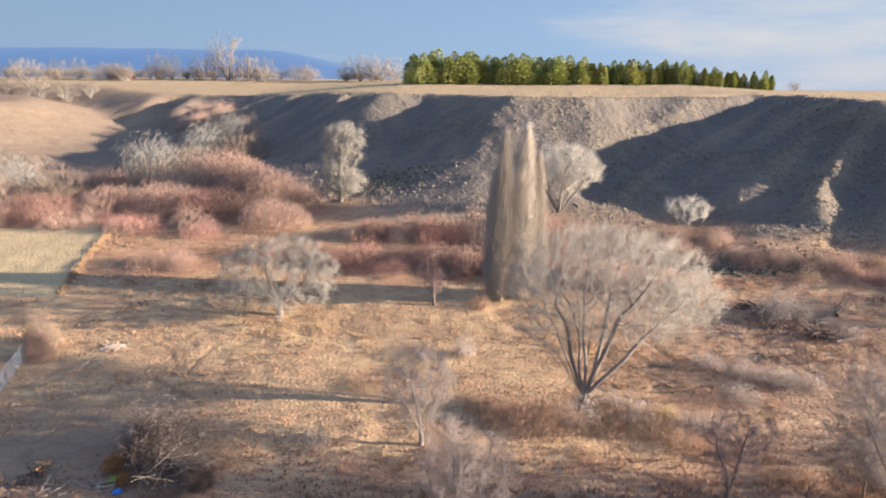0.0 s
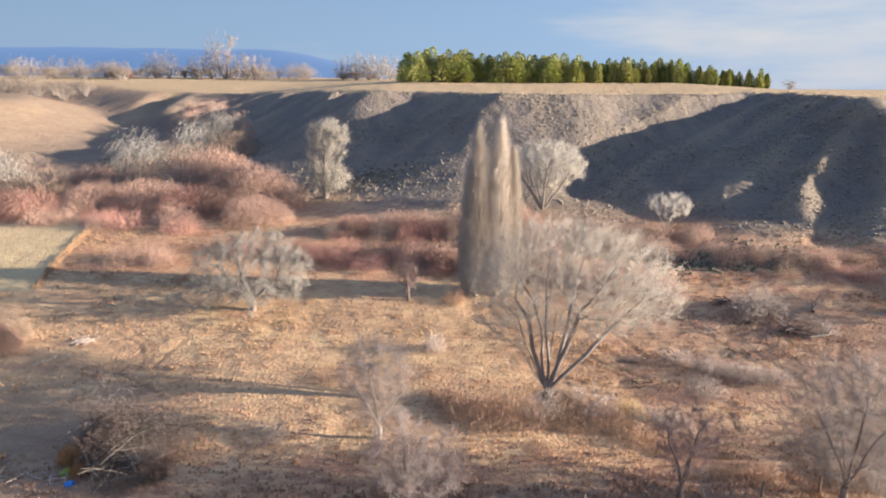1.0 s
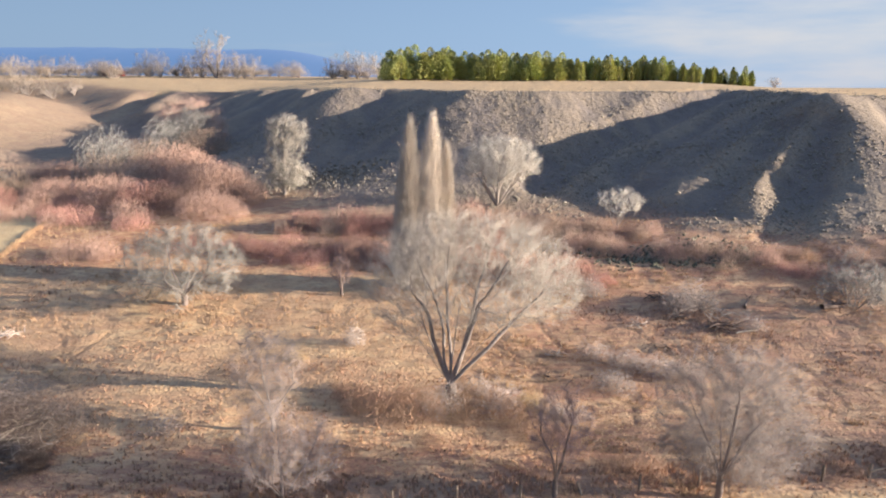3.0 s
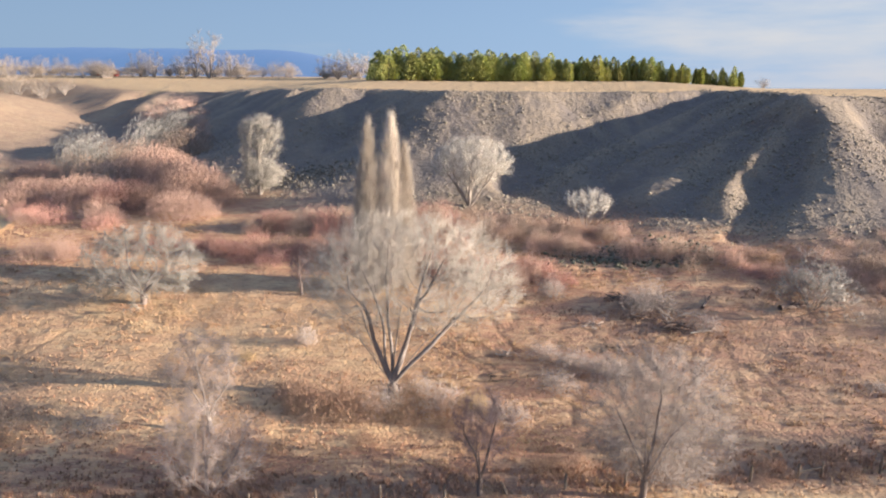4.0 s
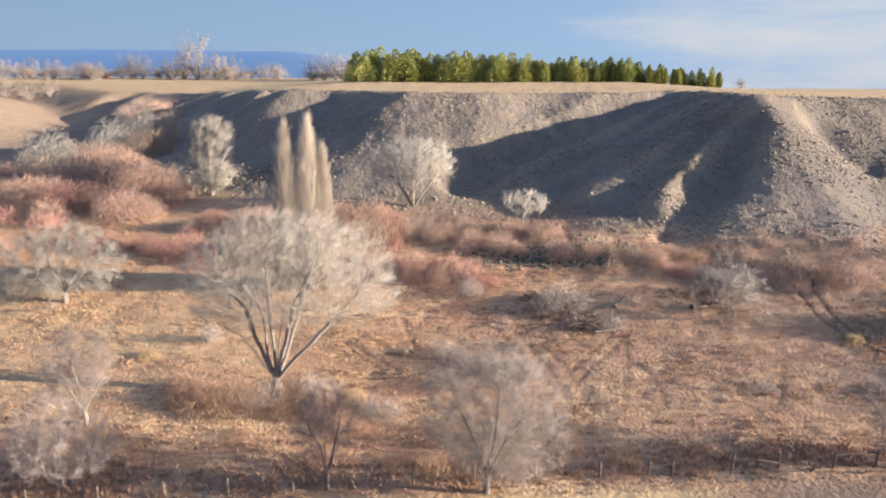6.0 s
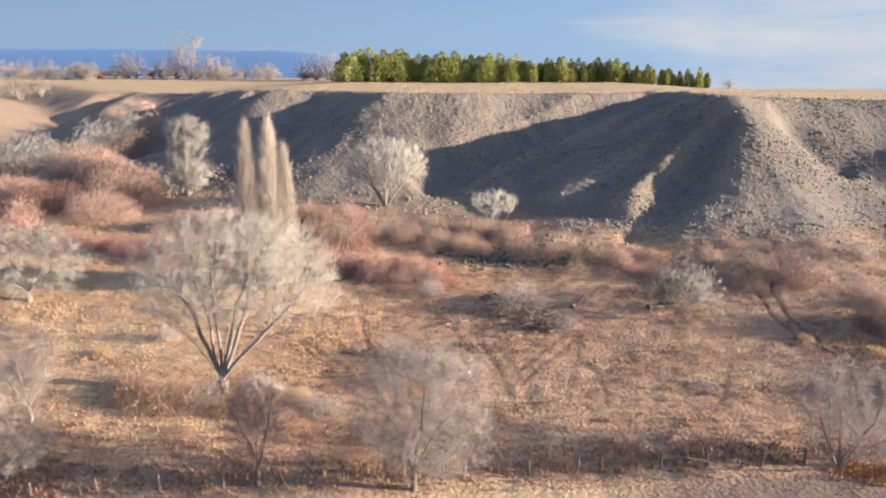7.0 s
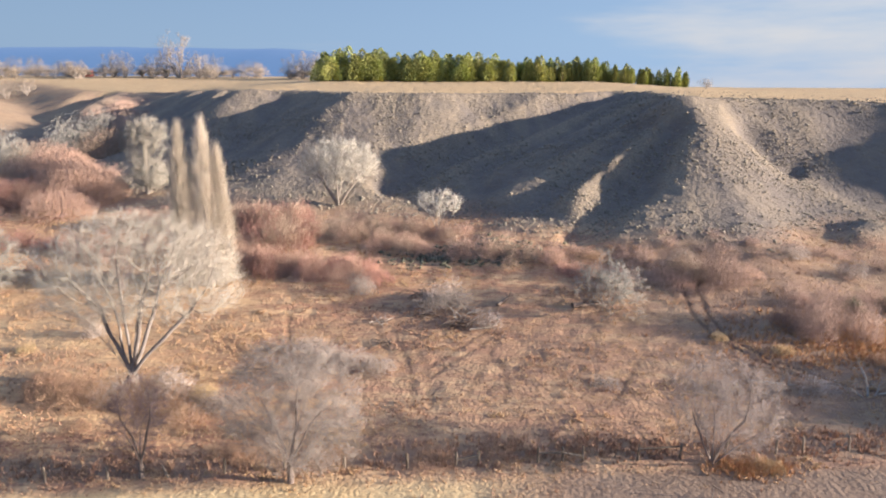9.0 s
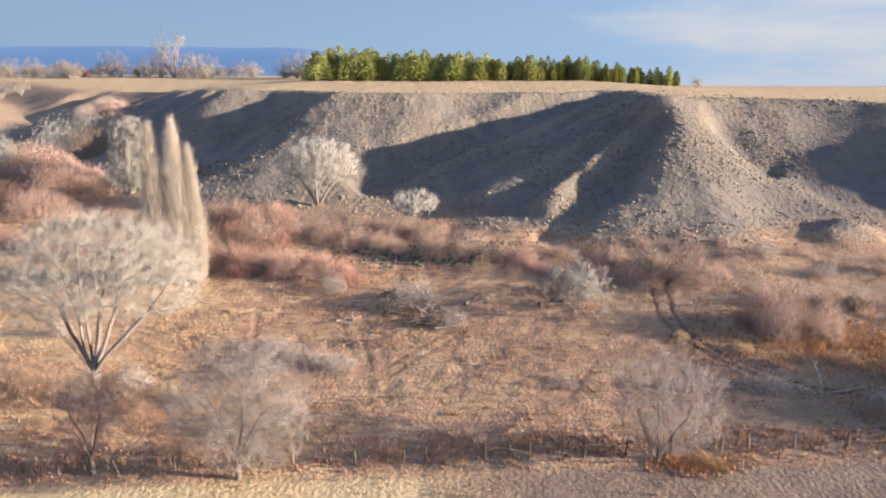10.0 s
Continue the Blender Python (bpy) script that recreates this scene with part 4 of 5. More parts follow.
domes((("g", -70, 160, 2.2, 2.2), ("g", -63, 178, 2.2, 2.3), ("g", -74, 166, 2.2, 2.2), ("t", -60, 158, 2.2, 1.8), ("t", -80, 140, 2.2, 1.7), ("o", -71, 146, 1.9, 1.6), ("g", -93, 150, 1.9, 1.9), ("o", -55, 152, 2.0, 1.7), ("t", -90, 138, 2.0, 1.5), ("t", -52, 140, 1.7, 1.5), ("o", -66, 133, 1.7, 1.3), ("g", -57, 186, 2.0, 1.9), ("t", -50, 176, 1.8, 1.5)))
rng = random.Random(77)
far_belt = []
# belts: kinds, two ends, half width, how many, size, height
NEAR_BELTS = [("ro", -28, 103, 24, 93, 3.0, 40, 0.75, 0.7), ("rt", 8, 101, 27, 107, 3.0, 18, 0.8, 1.2), ("oot", 28, 105, 64, 93, 2.8, 36, 0.65, 0.68), ("ro", 58, 92, 80, 88, 2.0, 12, 0.6, 0.55), ("ro", -95, 128, -40, 118, 5.0, 24, 0.9, 0.75), ("ot", -90, 150, -40, 145, 10.0, 26, 1.1, 1.0), ("tmo", -56, 185, -88, 262, 9.0, 50, 1.1, 1.0), ("ro", 16, 94, 35, 90, 2.4, 32, 0.6, 0.82)]
FOOT_BELTS = [("o", -45, 97, -38, 99, 2.0, 5, 0.7, 0.75), ("rt", 4, 112, 20, 112, 3.5, 34, 0.75, 1.15), ("rt", -14, 113, 4, 110, 3.0, 22, 0.7, 0.9), ("ot", 26, 112, 46, 107, 2.6, 28, 0.6, 0.62), ("ro", 0, 100, 12, 97, 2.5, 14, 0.6, 0.7), ("m", 70, 99, 122, 93, 4.0, 24, 0.45, 0.38), ("mo", 84, 86, 116, 79, 4.5, 18, 0.5, 0.5), ("m", 52, 99, 76, 95, 3.0, 14, 0.45, 0.4)]
for kinds, ax, ay, bx, by, half, count, w, h in NEAR_BELTS + FOOT_BELTS:
    for i in range(count):
        u = (i + rng.random()) / count
        x, y = ax + (bx - ax) * u + rng.uniform(-half, half), ay + (by - ay) * u + rng.uniform(-half, half)
        s = rng.uniform(0.75, 1.25)
        kind, tall, turn = rng.choice(kinds), h * s * rng.uniform(0.85, 1.15), rng.uniform(0, 360)
        if ax < -60 or bx < -60:
            far_belt.append((kind, pose(x, y, at(x, y, 0.1), 0, 0, turn) @ Matrix.Diagonal((w * s, w * s, tall, 1))))
        else:
            shrub(kind, x, y, w * s, tall, turn, True)


def far_thicket(rows):
    """The willows up the valley, too many to tell apart, as one."""
    mats, co, faces, slots, n = [], [], [], [], 0
    for kind, m in rows:
        me = next(c for c in SMALL[kind].children if c.name.startswith("crown")).data
        v = np.zeros(len(me.vertices) * 3, np.float32)
        me.vertices.foreach_get("co", v)
        f = np.zeros(len(me.loops), np.int32)
        me.loops.foreach_get("vertex_index", f)
        a = np.array(m)
        co.append(v.reshape(-1, 3) @ a[:3, :3].T + a[:3, 3])
        faces.append(f.reshape(-1, 3) + n)
        n += len(co[-1])
        if me.materials[0] not in mats:
            mats.append(me.materials[0])
        slots.append(np.full(len(faces[-1]), mats.index(me.materials[0]), np.int32))
    me = bpy.data.meshes.new("willow_thicket")
    me.vertices.add(n)
    me.vertices.foreach_set("co", np.concatenate(co).astype(np.float32).ravel())
    fill_mesh(me, np.concatenate(faces))
    for k in mats:
        me.materials.append(k)
    me.polygons.foreach_set("material_index", np.concatenate(slots))
    return tagged(new("willow_thicket", me), "rosy and tan willow thicket filling the side valley", "thicket", kind="stuff")


far_thicket(far_belt)
# bushes beyond the wheel ruts
for kind, x, y, w, h in (("m", 83.4, 88, 0.85, 1.5), ("m", 89.6, 73.4, 0.75, 1.3), ("m", 87.4, 76.0, 0.6, 0.9), ("m", 92.4, 76.5, 0.8, 1.25), ("m", 95.2, 73.6, 0.7, 1.1), ("t", 80, 91, 1.1, 0.9), ("g", -48, 150, 1.2, 1.6), ("t", -46.6, 74.2, 0.5, 1.2), ("o", -45.4, 70.4, 0.45, 1.1), ("t", -46.4, 71.6, 0.4, 1.5)):
    shrub(kind, x, y, w, h, x * 5)


# ---- trees on the mesa ----
def conifer(seed, height, half, label):
    rng = random.Random(seed)
    nr = np.random.default_rng(seed)
    top = tagged(new("pine_tree"), label, "tree", "pine plantation on the mesa")
    part("trunk", tube_mesh("trunk", [(0, 0, -0.3, 0, 0, height * 0.95, 0.2, 0.03)], 6, BARK_DARK), top)
    n = 1700
    z = nr.random(n) ** 1.1
    lump = 0.62 + 0.75 * vnoise(z * 11, nr.random(n) * 6, seed)
    rad = half * np.clip(np.sin(np.pi * (0.2 + 0.8 * z)) ** 0.6 * (1.1 - 0.35 * z), 0.03, 1.1) * np.sqrt(nr.random(n) * 0.75 + 0.25) * lump
    ang = nr.random(n) * 2 * np.pi
    rad = rad * (0.6 + 0.75 * vnoise(np.cos(ang) * 2 + 5, z * 5 + np.sin(ang) * 2, seed + 3))
    c = np.stack([rad * np.cos(ang), rad * np.sin(ang), 0.5 + z * (height - 0.6)], -1)
    s = 0.33 * (0.5 + nr.random((n, 1))) * (1.1 - 0.4 * z[:, None])
    out = np.stack([np.cos(ang), np.sin(ang), nr.normal(0.5, 0.5, n)], -1)
    t1 = nr.normal(0, 1, (n, 3))
    t1 /= np.linalg.norm(t1, axis=1, keepdims=True)
    co = np.stack([c - t1 * s, c + t1 * s, c + out * s * 1.3], 1)
    me = bpy.data.meshes.new("crown")
    me.vertices.add(n * 3)
    me.vertices.foreach_set("co", co.astype(np.float32).ravel())
    fill_mesh(me, np.arange(n * 3).reshape(n, 3))
    me.materials.append(NEEDLES)
    part("crown", me, top, "dense green needles")
    return top


pines = [conifer(s, h, w, "dense dark green pine in a plantation on the mesa") for s, h, w in ((51, 11.0, 4.0), (52, 12.4, 3.7), (53, 10.2, 4.3))]
thin = [conifer(s, h, w, "narrow green spruce at the plantation's edge") for s, h, w in ((54, 11.5, 2.3), (55, 9.5, 1.9))]
first = set()
rng = random.Random(5)
for i in range(280):
    u = i / 279
    x = -9 + 146 * u + rng.uniform(-1.5, 1.5)
    y = 262 + 14 * u + rng.uniform(0, 16) * (1 - 0.5 * u)
    ob = rng.choice(pines + pines + thin if u < 0.5 else (pines[1:2] + thin + thin if u < 0.8 else thin))
    k = (1.0 - 0.36 * u) * rng.uniform(0.62, 1.12)
    if u > 0.9 and rng.random() < 0.5:
        continue
    if ob.name in first:
        again(ob, x, y, rng.uniform(0, 360), k, k)
    else:
        first.add(ob.name)
        put(ob, x, y, rng.uniform(0, 360), k, k)

MESA = [
    dict(n=5, wobble=0.08, lift=0.05, taper=0.3),
    dict(n=3, count=5, ratio=0.6, angle=(25, 70), thin=0.5, wobble=0.12, lift=0.05, start=0.12),
    dict(n=1, count=5, ratio=0.55, angle=(20, 65), thin=0.5, wobble=0.12, lift=0.05, least=0.05, start=0.2),
    dict(count=6, ratio=0.95, angle=(20, 60), thin=0.8, least=0.038, lift=0.05)]
mesa_trees = [tree_thing("bare_tree", 61, fan(21, 5, 40, 8.0, 0.3, 3), MESA, BARK_PALE, TWIG_MESA, "leafless pale tree on the mesa's rim"),
              tree_thing("bare_tree", 62, fan(22, 6, 46, 7.0, 0.3, 4), MESA, BARK_PALE, TWIG_MESA, "leafless tan tree on the mesa's rim")]
first = set()
stands = [(-116, 390, 1.9), (-104, 388, 1.1), (-96, 392, 1.0), (-125, 392, 1.0), (-134, 396, 1.0), (-148, 390, 1.1), (-158, 396, 1.1), (-171, 380, 1.0), (-187, 400, 0.9), (-200, 390, 0.9), (-206, 380, 0.9), (-75, 400, 0.95), (-40, 370, 1.1), (-34, 372, 1.1), (-28, 368, 1.0), (-22, 372, 1.0), (-48, 374, 0.9), (-222, 380, 0.9), (-236, 395, 0.9), (-250, 385, 1.0), (-262, 390, 0.9), (143, 270, 0.42)]
rng = random.Random(47)
# the rest stand scattered in rows, closer together at the valley's head
for i in range(46):
    x = -290 + 224 * (i + rng.random()) / 46
    stands.append((x, rng.uniform(366, 404) if i < 28 else rng.uniform(384, 404), rng.uniform(0.5, 0.75)))
for i in range(9):
    x = -222 + 8.5 * i
    stands.append((x, 345 - 0.6 * (x + 222) + rng.uniform(-5, 5), rng.uniform(0.65, 1.0)))
for x, y, k in stands:
    ob = mesa_trees[int(abs(x)) % 2]
    if ob.name in first:
        again(ob, x, y, x * 3, k * 1.05)
    else:
        first.add(ob.name)
        put(ob, x, y, x * 3, k * 1.05)


# hazy belts of bare trees far back on the mesa
def far_trees():
    nr = np.random.default_rng(93)
    rows = []
    for k in range(110):
        x = nr.uniform(-340, -92) if k < 88 else nr.uniform(-50, -12)
        y = nr.uniform(400, 425) if k < 88 else nr.uniform(376, 384)
        tall, half, z0 = nr.uniform(3, 6.0), nr.uniform(2.0, 4.0), at(x, y)
        n = 170
        a, f, h = nr.random(n) * 6.283, np.sqrt(nr.random(n)), nr.random(n) ** 0.6
        r = half * f * np.sqrt(np.clip(1 - (h - 0.55) ** 2 * 3, 0.05, 1))
        for i in range(n):
            p = np.array([x + r[i] * math.cos(a[i]), y + r[i] * math.sin(a[i]), z0 + 0.3 + (tall - 1.4) * h[i]])
            d = np.array([math.cos(a[i]) * 0.5 + nr.normal(0, 0.3), math.sin(a[i]) * 0.5 + nr.normal(0, 0.3), 1.0])
            rows.append((*p, *(p + d * nr.uniform(0.8, 1.6)), 0.06))
    me = spike_mesh("far_trees", rows, TWIG_MESA)
    return tagged(new("far_trees", me), "hazy belt of bare tan trees along the mesa", "trees", kind="stuff")


far_trees()


# ---- grass, weeds, scrub and stones ----
GRASS = surface("dry_grass", (0.56, 0.40, 0.235), (0.47, 0.31, 0.185), (0.40, 0.25, 0.155), 0.16, 1.6, vary=0.2, island=True)
WEEDS = surface("dry_weeds", (0.39, 0.24, 0.158), (0.31, 0.185, 0.128), (0.45, 0.29, 0.185), 0.15, 1.2, vary=0.4, island=True)


def blades(name, xs, ys, tall, wide, per, mat, label, category, seed, lean=0.5):
    """Tufts of blades at the places given, joined into one."""
    nr = np.random.default_rng(seed)
    n = len(xs)
    zs = ground(xs, ys) - 0.03
    base = np.repeat(np.stack([xs, ys, zs], -1), per, 0)
    hs = np.repeat(tall, per) * nr.uniform(0.6, 1.1, n * per)
    ws = np.repeat(wide, per) * nr.uniform(0.6, 1.3, n * per)
    a = nr.uniform(0, 2 * np.pi, n * per)
    off = np.stack([np.cos(a), np.sin(a), 0 * a], -1)
    side = np.stack([-np.sin(a), np.cos(a), 0 * a], -1)
    root = base + off * (hs * 0.25 * nr.random(n * per))[:, None]
    tip = root + off * (hs * lean * nr.uniform(0.2, 1.2, n * per))[:, None]
    tip[:, 2] += hs
    co = np.stack([root - side * ws[:, None], root + side * ws[:, None], tip], 1)
    me = bpy.data.meshes.new(name)
    me.vertices.add(n * per * 3)
    me.vertices.foreach_set("co", co.astype(np.float32).ravel())
    fill_mesh(me, np.arange(n * per * 3).reshape(-1, 3))
    me.materials.append(mat)
    return tagged(new(name, me), label, category, kind="stuff")


def scatter(seed, count, x0, x1, y0, y1):
    nr = np.random.default_rng(seed)
    u = nr.random(count) ** 1.15
    return nr.uniform(x0, x1, count), y0 + (y1 - y0) * u, nr


def clumps(seed, heads, each, x0, x1, y0, y1, loose):
    """Places that gather in clumps."""
    cx, cy, nr = scatter(seed, heads, x0, x1, y0, y1)
    r = loose * nr.uniform(0.4, 1.3, heads)
    return np.repeat(cx, each) + nr.normal(0, 1, heads * each) * np.repeat(r, each) * 1.3, np.repeat(cy, each) + nr.normal(0, 1, heads * each) * np.repeat(r, each), nr


xs, ys, nr = clumps(1, 13000, 9, -85, 115, 34, 118, 0.45)
zl, zs_, zc, zr = zones(xs, ys, ground(xs, ys))
dens = step01(-0.25, 0.1, fbm(xs / 6, ys / 4, 3, 81)) * (1 - 0.97 * zl) * (1 - 0.85 * step01(0.62, 0.95, zs_)) * (1 - zc) * (1 - zr)
keep = nr.random(len(xs)) < dens
xs, ys = xs[keep], ys[keep]
patch = step01(-0.05, 0.25, fbm(xs / 9, ys / 6, 3, 83))
blades("dry_grass", xs, ys, 0.14 + 0.22 * patch, np.full(len(xs), 0.028), 7, GRASS, "tufted dry straw-coloured grass", "grass", 2, 0.8)

xs, ys, nr = clumps(3, 14000, 8, -85, 115, 36, 118, 0.6)
zl, zs_, zc, zr = zones(xs, ys, ground(xs, ys))
along = np.exp(-((ys - fence_y(xs) - 1.4) / 2.0) ** 2)
dens = np.clip(0.52 * step01(0.0, 0.2, fbm(xs / 10 + 9, ys / 5, 3, 85)) + 0.8 * along, 0, 1) * (1 - zl) * (1 - 0.85 * step01(0.62, 0.95, zs_)) * (1 - zc) * (1 - zr)
keep = nr.random(len(xs)) < dens
xs, ys = xs[keep], ys[keep]
blades("brown_weeds", xs, ys, nr.uniform(0.15, 0.42, len(xs)) + 0.25 * np.exp(-((ys - fence_y(xs) - 1.4) / 2.0) ** 2), np.full(len(xs), 0.04), 7, WEEDS, "knee-high rusty brown weeds and dead stalks", "weeds", 4, 0.5)


nr = np.random.default_rng(27)
xs, ys = np.concatenate([nr.normal(97, 9, 3600), nr.normal(71, 1.6, 400)]), np.concatenate([nr.normal(71, 4.5, 3600), nr.normal(46.6, 0.7, 400)])
keep = zones(xs, ys, ground(xs, ys))[3] < 0.2
xs, ys = xs[keep], ys[keep]
blades("rust_grass", xs, ys, nr.uniform(0.25, 0.7, len(xs)), np.full(len(xs), 0.04), 6, surface("rust_grass", (0.47, 0.265, 0.13), (0.40, 0.21, 0.11), (0.52, 0.35, 0.18), 0.3, 2, vary=0.3, island=True), "orange-brown dead grass beyond the ruts", "grass", 28, 0.6)


def lumps(name, xs, ys, size, mat, label, category, seed, flat=0.55):
    """Uneven eight-faced clods that sit in the ground, joined into one."""
    nr = np.random.default_rng(seed)
    ico = np.array([(1, 0, 0), (0, 1, 0), (-1, 0, 0), (0, -1, 0), (0.1, 0.05, 1), (0, 0, -0.6)])
    tri = np.array([(0, 1, 4), (1, 2, 4), (2, 3, 4), (3, 0, 4), (1, 0, 5), (2, 1, 5), (3, 2, 5), (0, 3, 5)])
    n = len(xs)
    co = ico[None] * nr.uniform(0.6, 1.3, (n, 6, 1)) * size[:, None, None] * nr.uniform(0.7, 1.3, (n, 1, 3)) * np.array([1, 1, flat])
    co = co + np.stack([xs, ys, ground(xs, ys) + size * flat * 0.12], -1)[:, None]
    me = bpy.data.meshes.new(name)
    me.vertices.add(n * 6)
    me.vertices.foreach_set("co", co.astype(np.float32).ravel())
    fill_mesh(me, ((np.arange(n) * 6)[:, None, None] + tri[None]).reshape(-1, 3))
    me.materials.append(mat)
    return tagged(new(name, me), label, category, kind="stuff")


nr = np.random.default_rng(7)
xs, ys = nr.uniform(-60, 185, 260000), 93 + 107 * nr.random(260000) ** 1.2
zz = ground(xs, ys)
sc = zones(xs, ys, zz)[2]
dens = sc * step01(-0.15, 0.3, fbm(xs / 14, ys / 14, 3, 91)) * step01(26.5, 25.5, zz) * 0.75 + 0.04 * sc
keep = nr.random(len(xs)) < dens
xs, ys = xs[keep], ys[keep]
half = len(xs) * 2 // 3
size = 0.08 + 0.22 * nr.random(len(xs)) ** 3
lumps("scree_stones", xs[:half], ys[:half], size[:half], ROCK, "tan stones and clods strewn over the bluff", "stones", 8, 0.42)
lumps("low_sagebrush", xs[half:], ys[half:], size[half:] * 1.4, SAGE, "low dull sagebrush on the bluff", "scrub", 9, 0.75)
nr = np.random.default_rng(37)
xs, ys = nr.normal(-13, 6, 420), nr.normal(146, 3.0, 420)
lumps("foot_sagebrush", xs, ys, nr.uniform(0.2, 0.5, 420), surface("foot_sage", (0.165, 0.143, 0.11), (0.19, 0.163, 0.122), (0.12, 0.102, 0.08), 0.5, 5, vary=0.3, island=True), "rounded tan sagebrush at the bluff's foot", "scrub", 39, 0.8)
# dark sage flat below the bluff
nr = np.random.default_rng(17)
xs, ys = nr.normal(49, 5.5, 700), nr.normal(98, 1.8, 700)
lumps("sage_flat", xs, ys, nr.uniform(0.2, 0.55, 700), SAGE_DARK, "patch of grey-green sagebrush on dark ground", "scrub", 19, 0.9)


# ---- fence along the near edge of the field ----
def box_mesh(name, sx, sy, sz, mat, bevel=0.015, top_taper=1.0):
    bm = bmesh.new()
    bmesh.ops.create_cube(bm, size=1.0)
    for v in bm.verts:
        k = top_taper if v.co.z > 0 else 1.0
        v.co = Vector((v.co.x * sx * k, v.co.y * sy * k, (v.co.z + 0.5) * sz))
    if bevel:
        bmesh.ops.bevel(bm, geom=bm.edges[:], offset=bevel, segments=1, affect="EDGES")
    me = bpy.data.meshes.new(name)
    bm.to_mesh(me)
    bm.free()
    me.materials.append(mat)
    return me


def stick_mesh(name, rows, mat, sides=6):
    return tube_mesh(name, rows, sides, mat)


def post_fence():
    top = tagged(new("post_fence"), "weathered timber post fence along the dry field", "fence")
    post = stick_mesh("post", [(0, 0, -0.4, 0.02, 0, 0.6, 0.11, 0.105), (0.02, 0, 0.6, 0.0, 0.02, 1.38, 0.105, 0.095), (0, 0.02, 1.38, 0, 0.02, 1.42, 0.095, 0.03)], POST_WOOD, 7)
    wire = surface("rusty_wire", (0.20, 0.14, 0.10), (0.26, 0.20, 0.16), None, 1, 20, 0.6)
    rng = random.Random(9)
    xs = [-24, -19.5, -15, -10, -5.5, -0.8, 4.3, 9.1, 13.8, 18.6, 23.3, 27.8, 32.5, 37.4, 42.5, 46.5, 48.4, 53.4, 55.5, 57.2, 61.9, 65.6, 69.5, 74, 76.4, 80.6, 85.5, 90, 95]
    places = []
    for x in xs:
        y = fence_y(x) + rng.uniform(-0.1, 0.1)
        z = at(x, y)
        ob = part("post", post, top)
        lean = rng.uniform(-4, 4) if abs(x - 23.3) > 0.1 else 20
        ob.matrix_basis = pose(x, y, z, rng.uniform(-3, 3), -lean, rng.uniform(0, 360) if lean < 10 else 0) @ Matrix.Diagonal((1, 1, rng.uniform(0.85, 1.12), 1))
        places.append((x, y, z))
    for a, b in zip(places, places[1:]):
        for h in (0.45, 0.8, 1.1):
            part("wire", stick_mesh("wire", [(a[0], a[1], a[2] + h, b[0], b[1], b[2] + h, 0.007, 0.007)], wire, 3), top)
    for a, b, h0, h1 in ((17, 18, 0.95, 0.92), (18, 19, 0.9, 0.5), (15, 16, 0.7, 0.9), (20, 21, 1.15, 1.15)):
        p, q = places[a], places[b]
        part("rail", stick_mesh("rail", [(p[0], p[1] - 0.06, p[2] + h0, q[0], q[1] - 0.06, q[2] + h1, 0.08, 0.07)], POST_WOOD, 6), top, "weathered brace rail")
    return top


post_fence()


# ---- chain-link fence beside the mown lawn ----
def chain_fence():
    steel = surface("galvanised_wire", (0.42, 0.46, 0.52), (0.34, 0.38, 0.44), None, 2, 15, 0.45)
    top = tagged(new("chain_link_fence"), "galvanised chain-link fence beside the rough yard", "fence")
    ends = [(-43.5, 57.5), (-45.3, 63.5), (-46.9, 69.2), (-48.4, 74.8)]
    for x, y in ends:
        z = at(x, y)
        part("post", stick_mesh("post", [(x, y, z - 0.3, x, y, z + 1.95, 0.04, 0.04)], steel, 8), top)
    for (ax, ay), (bx, by) in zip(ends, ends[1:]):
        za, zb = at(ax, ay), at(bx, by)
        a, b = Vector((ax, ay, za)), Vector((bx, by, zb))
        part("top_rail", stick_mesh("top_rail", [(*(a + UP * 1.85), *(b + UP * 1.85), 0.025, 0.025)], steel, 6), top)
        length = (b - a).length
        rows, n = [], int(length / 0.11)
        for i in range(-15, n):
            for flip in (0, 1):
                u0, u1 = i / n, (i + 16) / n
                h0, h1 = 0.05, 1.82
                if u0 < 0:
                    h0, u0 = h0 + (h1 - h0) * (-u0) / (u1 - u0), 0
                if u1 > 1:
                    h1, u1 = h0 + (h1 - h0) * (1 - u0) / (u1 - u0), 1
                if flip:
                    u0, u1 = 1 - u0, 1 - u1
                rows.append((*(a + (b - a) * u0 + UP * h0), *(a + (b - a) * u1 + UP * h1), 0.005, 0.005))
        part("mesh_panel", stick_mesh("mesh_panel", rows, steel, 3), top, "diamond wire mesh")
    return top


chain_fence()


# ---- fallen wood, brush and litter ----
def wood_heap(name, x, y, seed, count, length, r, mat, label, spread=1.2, tall=0.5, category="brushwood", piece="branch"):
    rng = random.Random(seed)
    top = tagged(new(name), label, category)
    top.matrix_basis = pose(x, y, at(x, y))
    for i in range(count):
        a, tilt = rng.uniform(0, 360), rng.uniform(-12, 30)
        d = Vector((math.cos(radians(a)) * math.cos(radians(tilt)), math.sin(radians(a)) * math.cos(radians(tilt)), math.sin(radians(tilt))))
        p = Vector((rng.gauss(0, spread * 0.4), rng.gauss(0, spread * 0.4), rng.uniform(0.05, tall)))
        rows = []
        limb(rng, rows, p - d * length * 0.4, d, length * rng.uniform(0.5, 1.1), r * rng.uniform(0.6, 1.2), r * 0.4, 4, 0.10, 0.0)
        part(piece, stick_mesh(piece, rows, mat, 6), top)
    return top


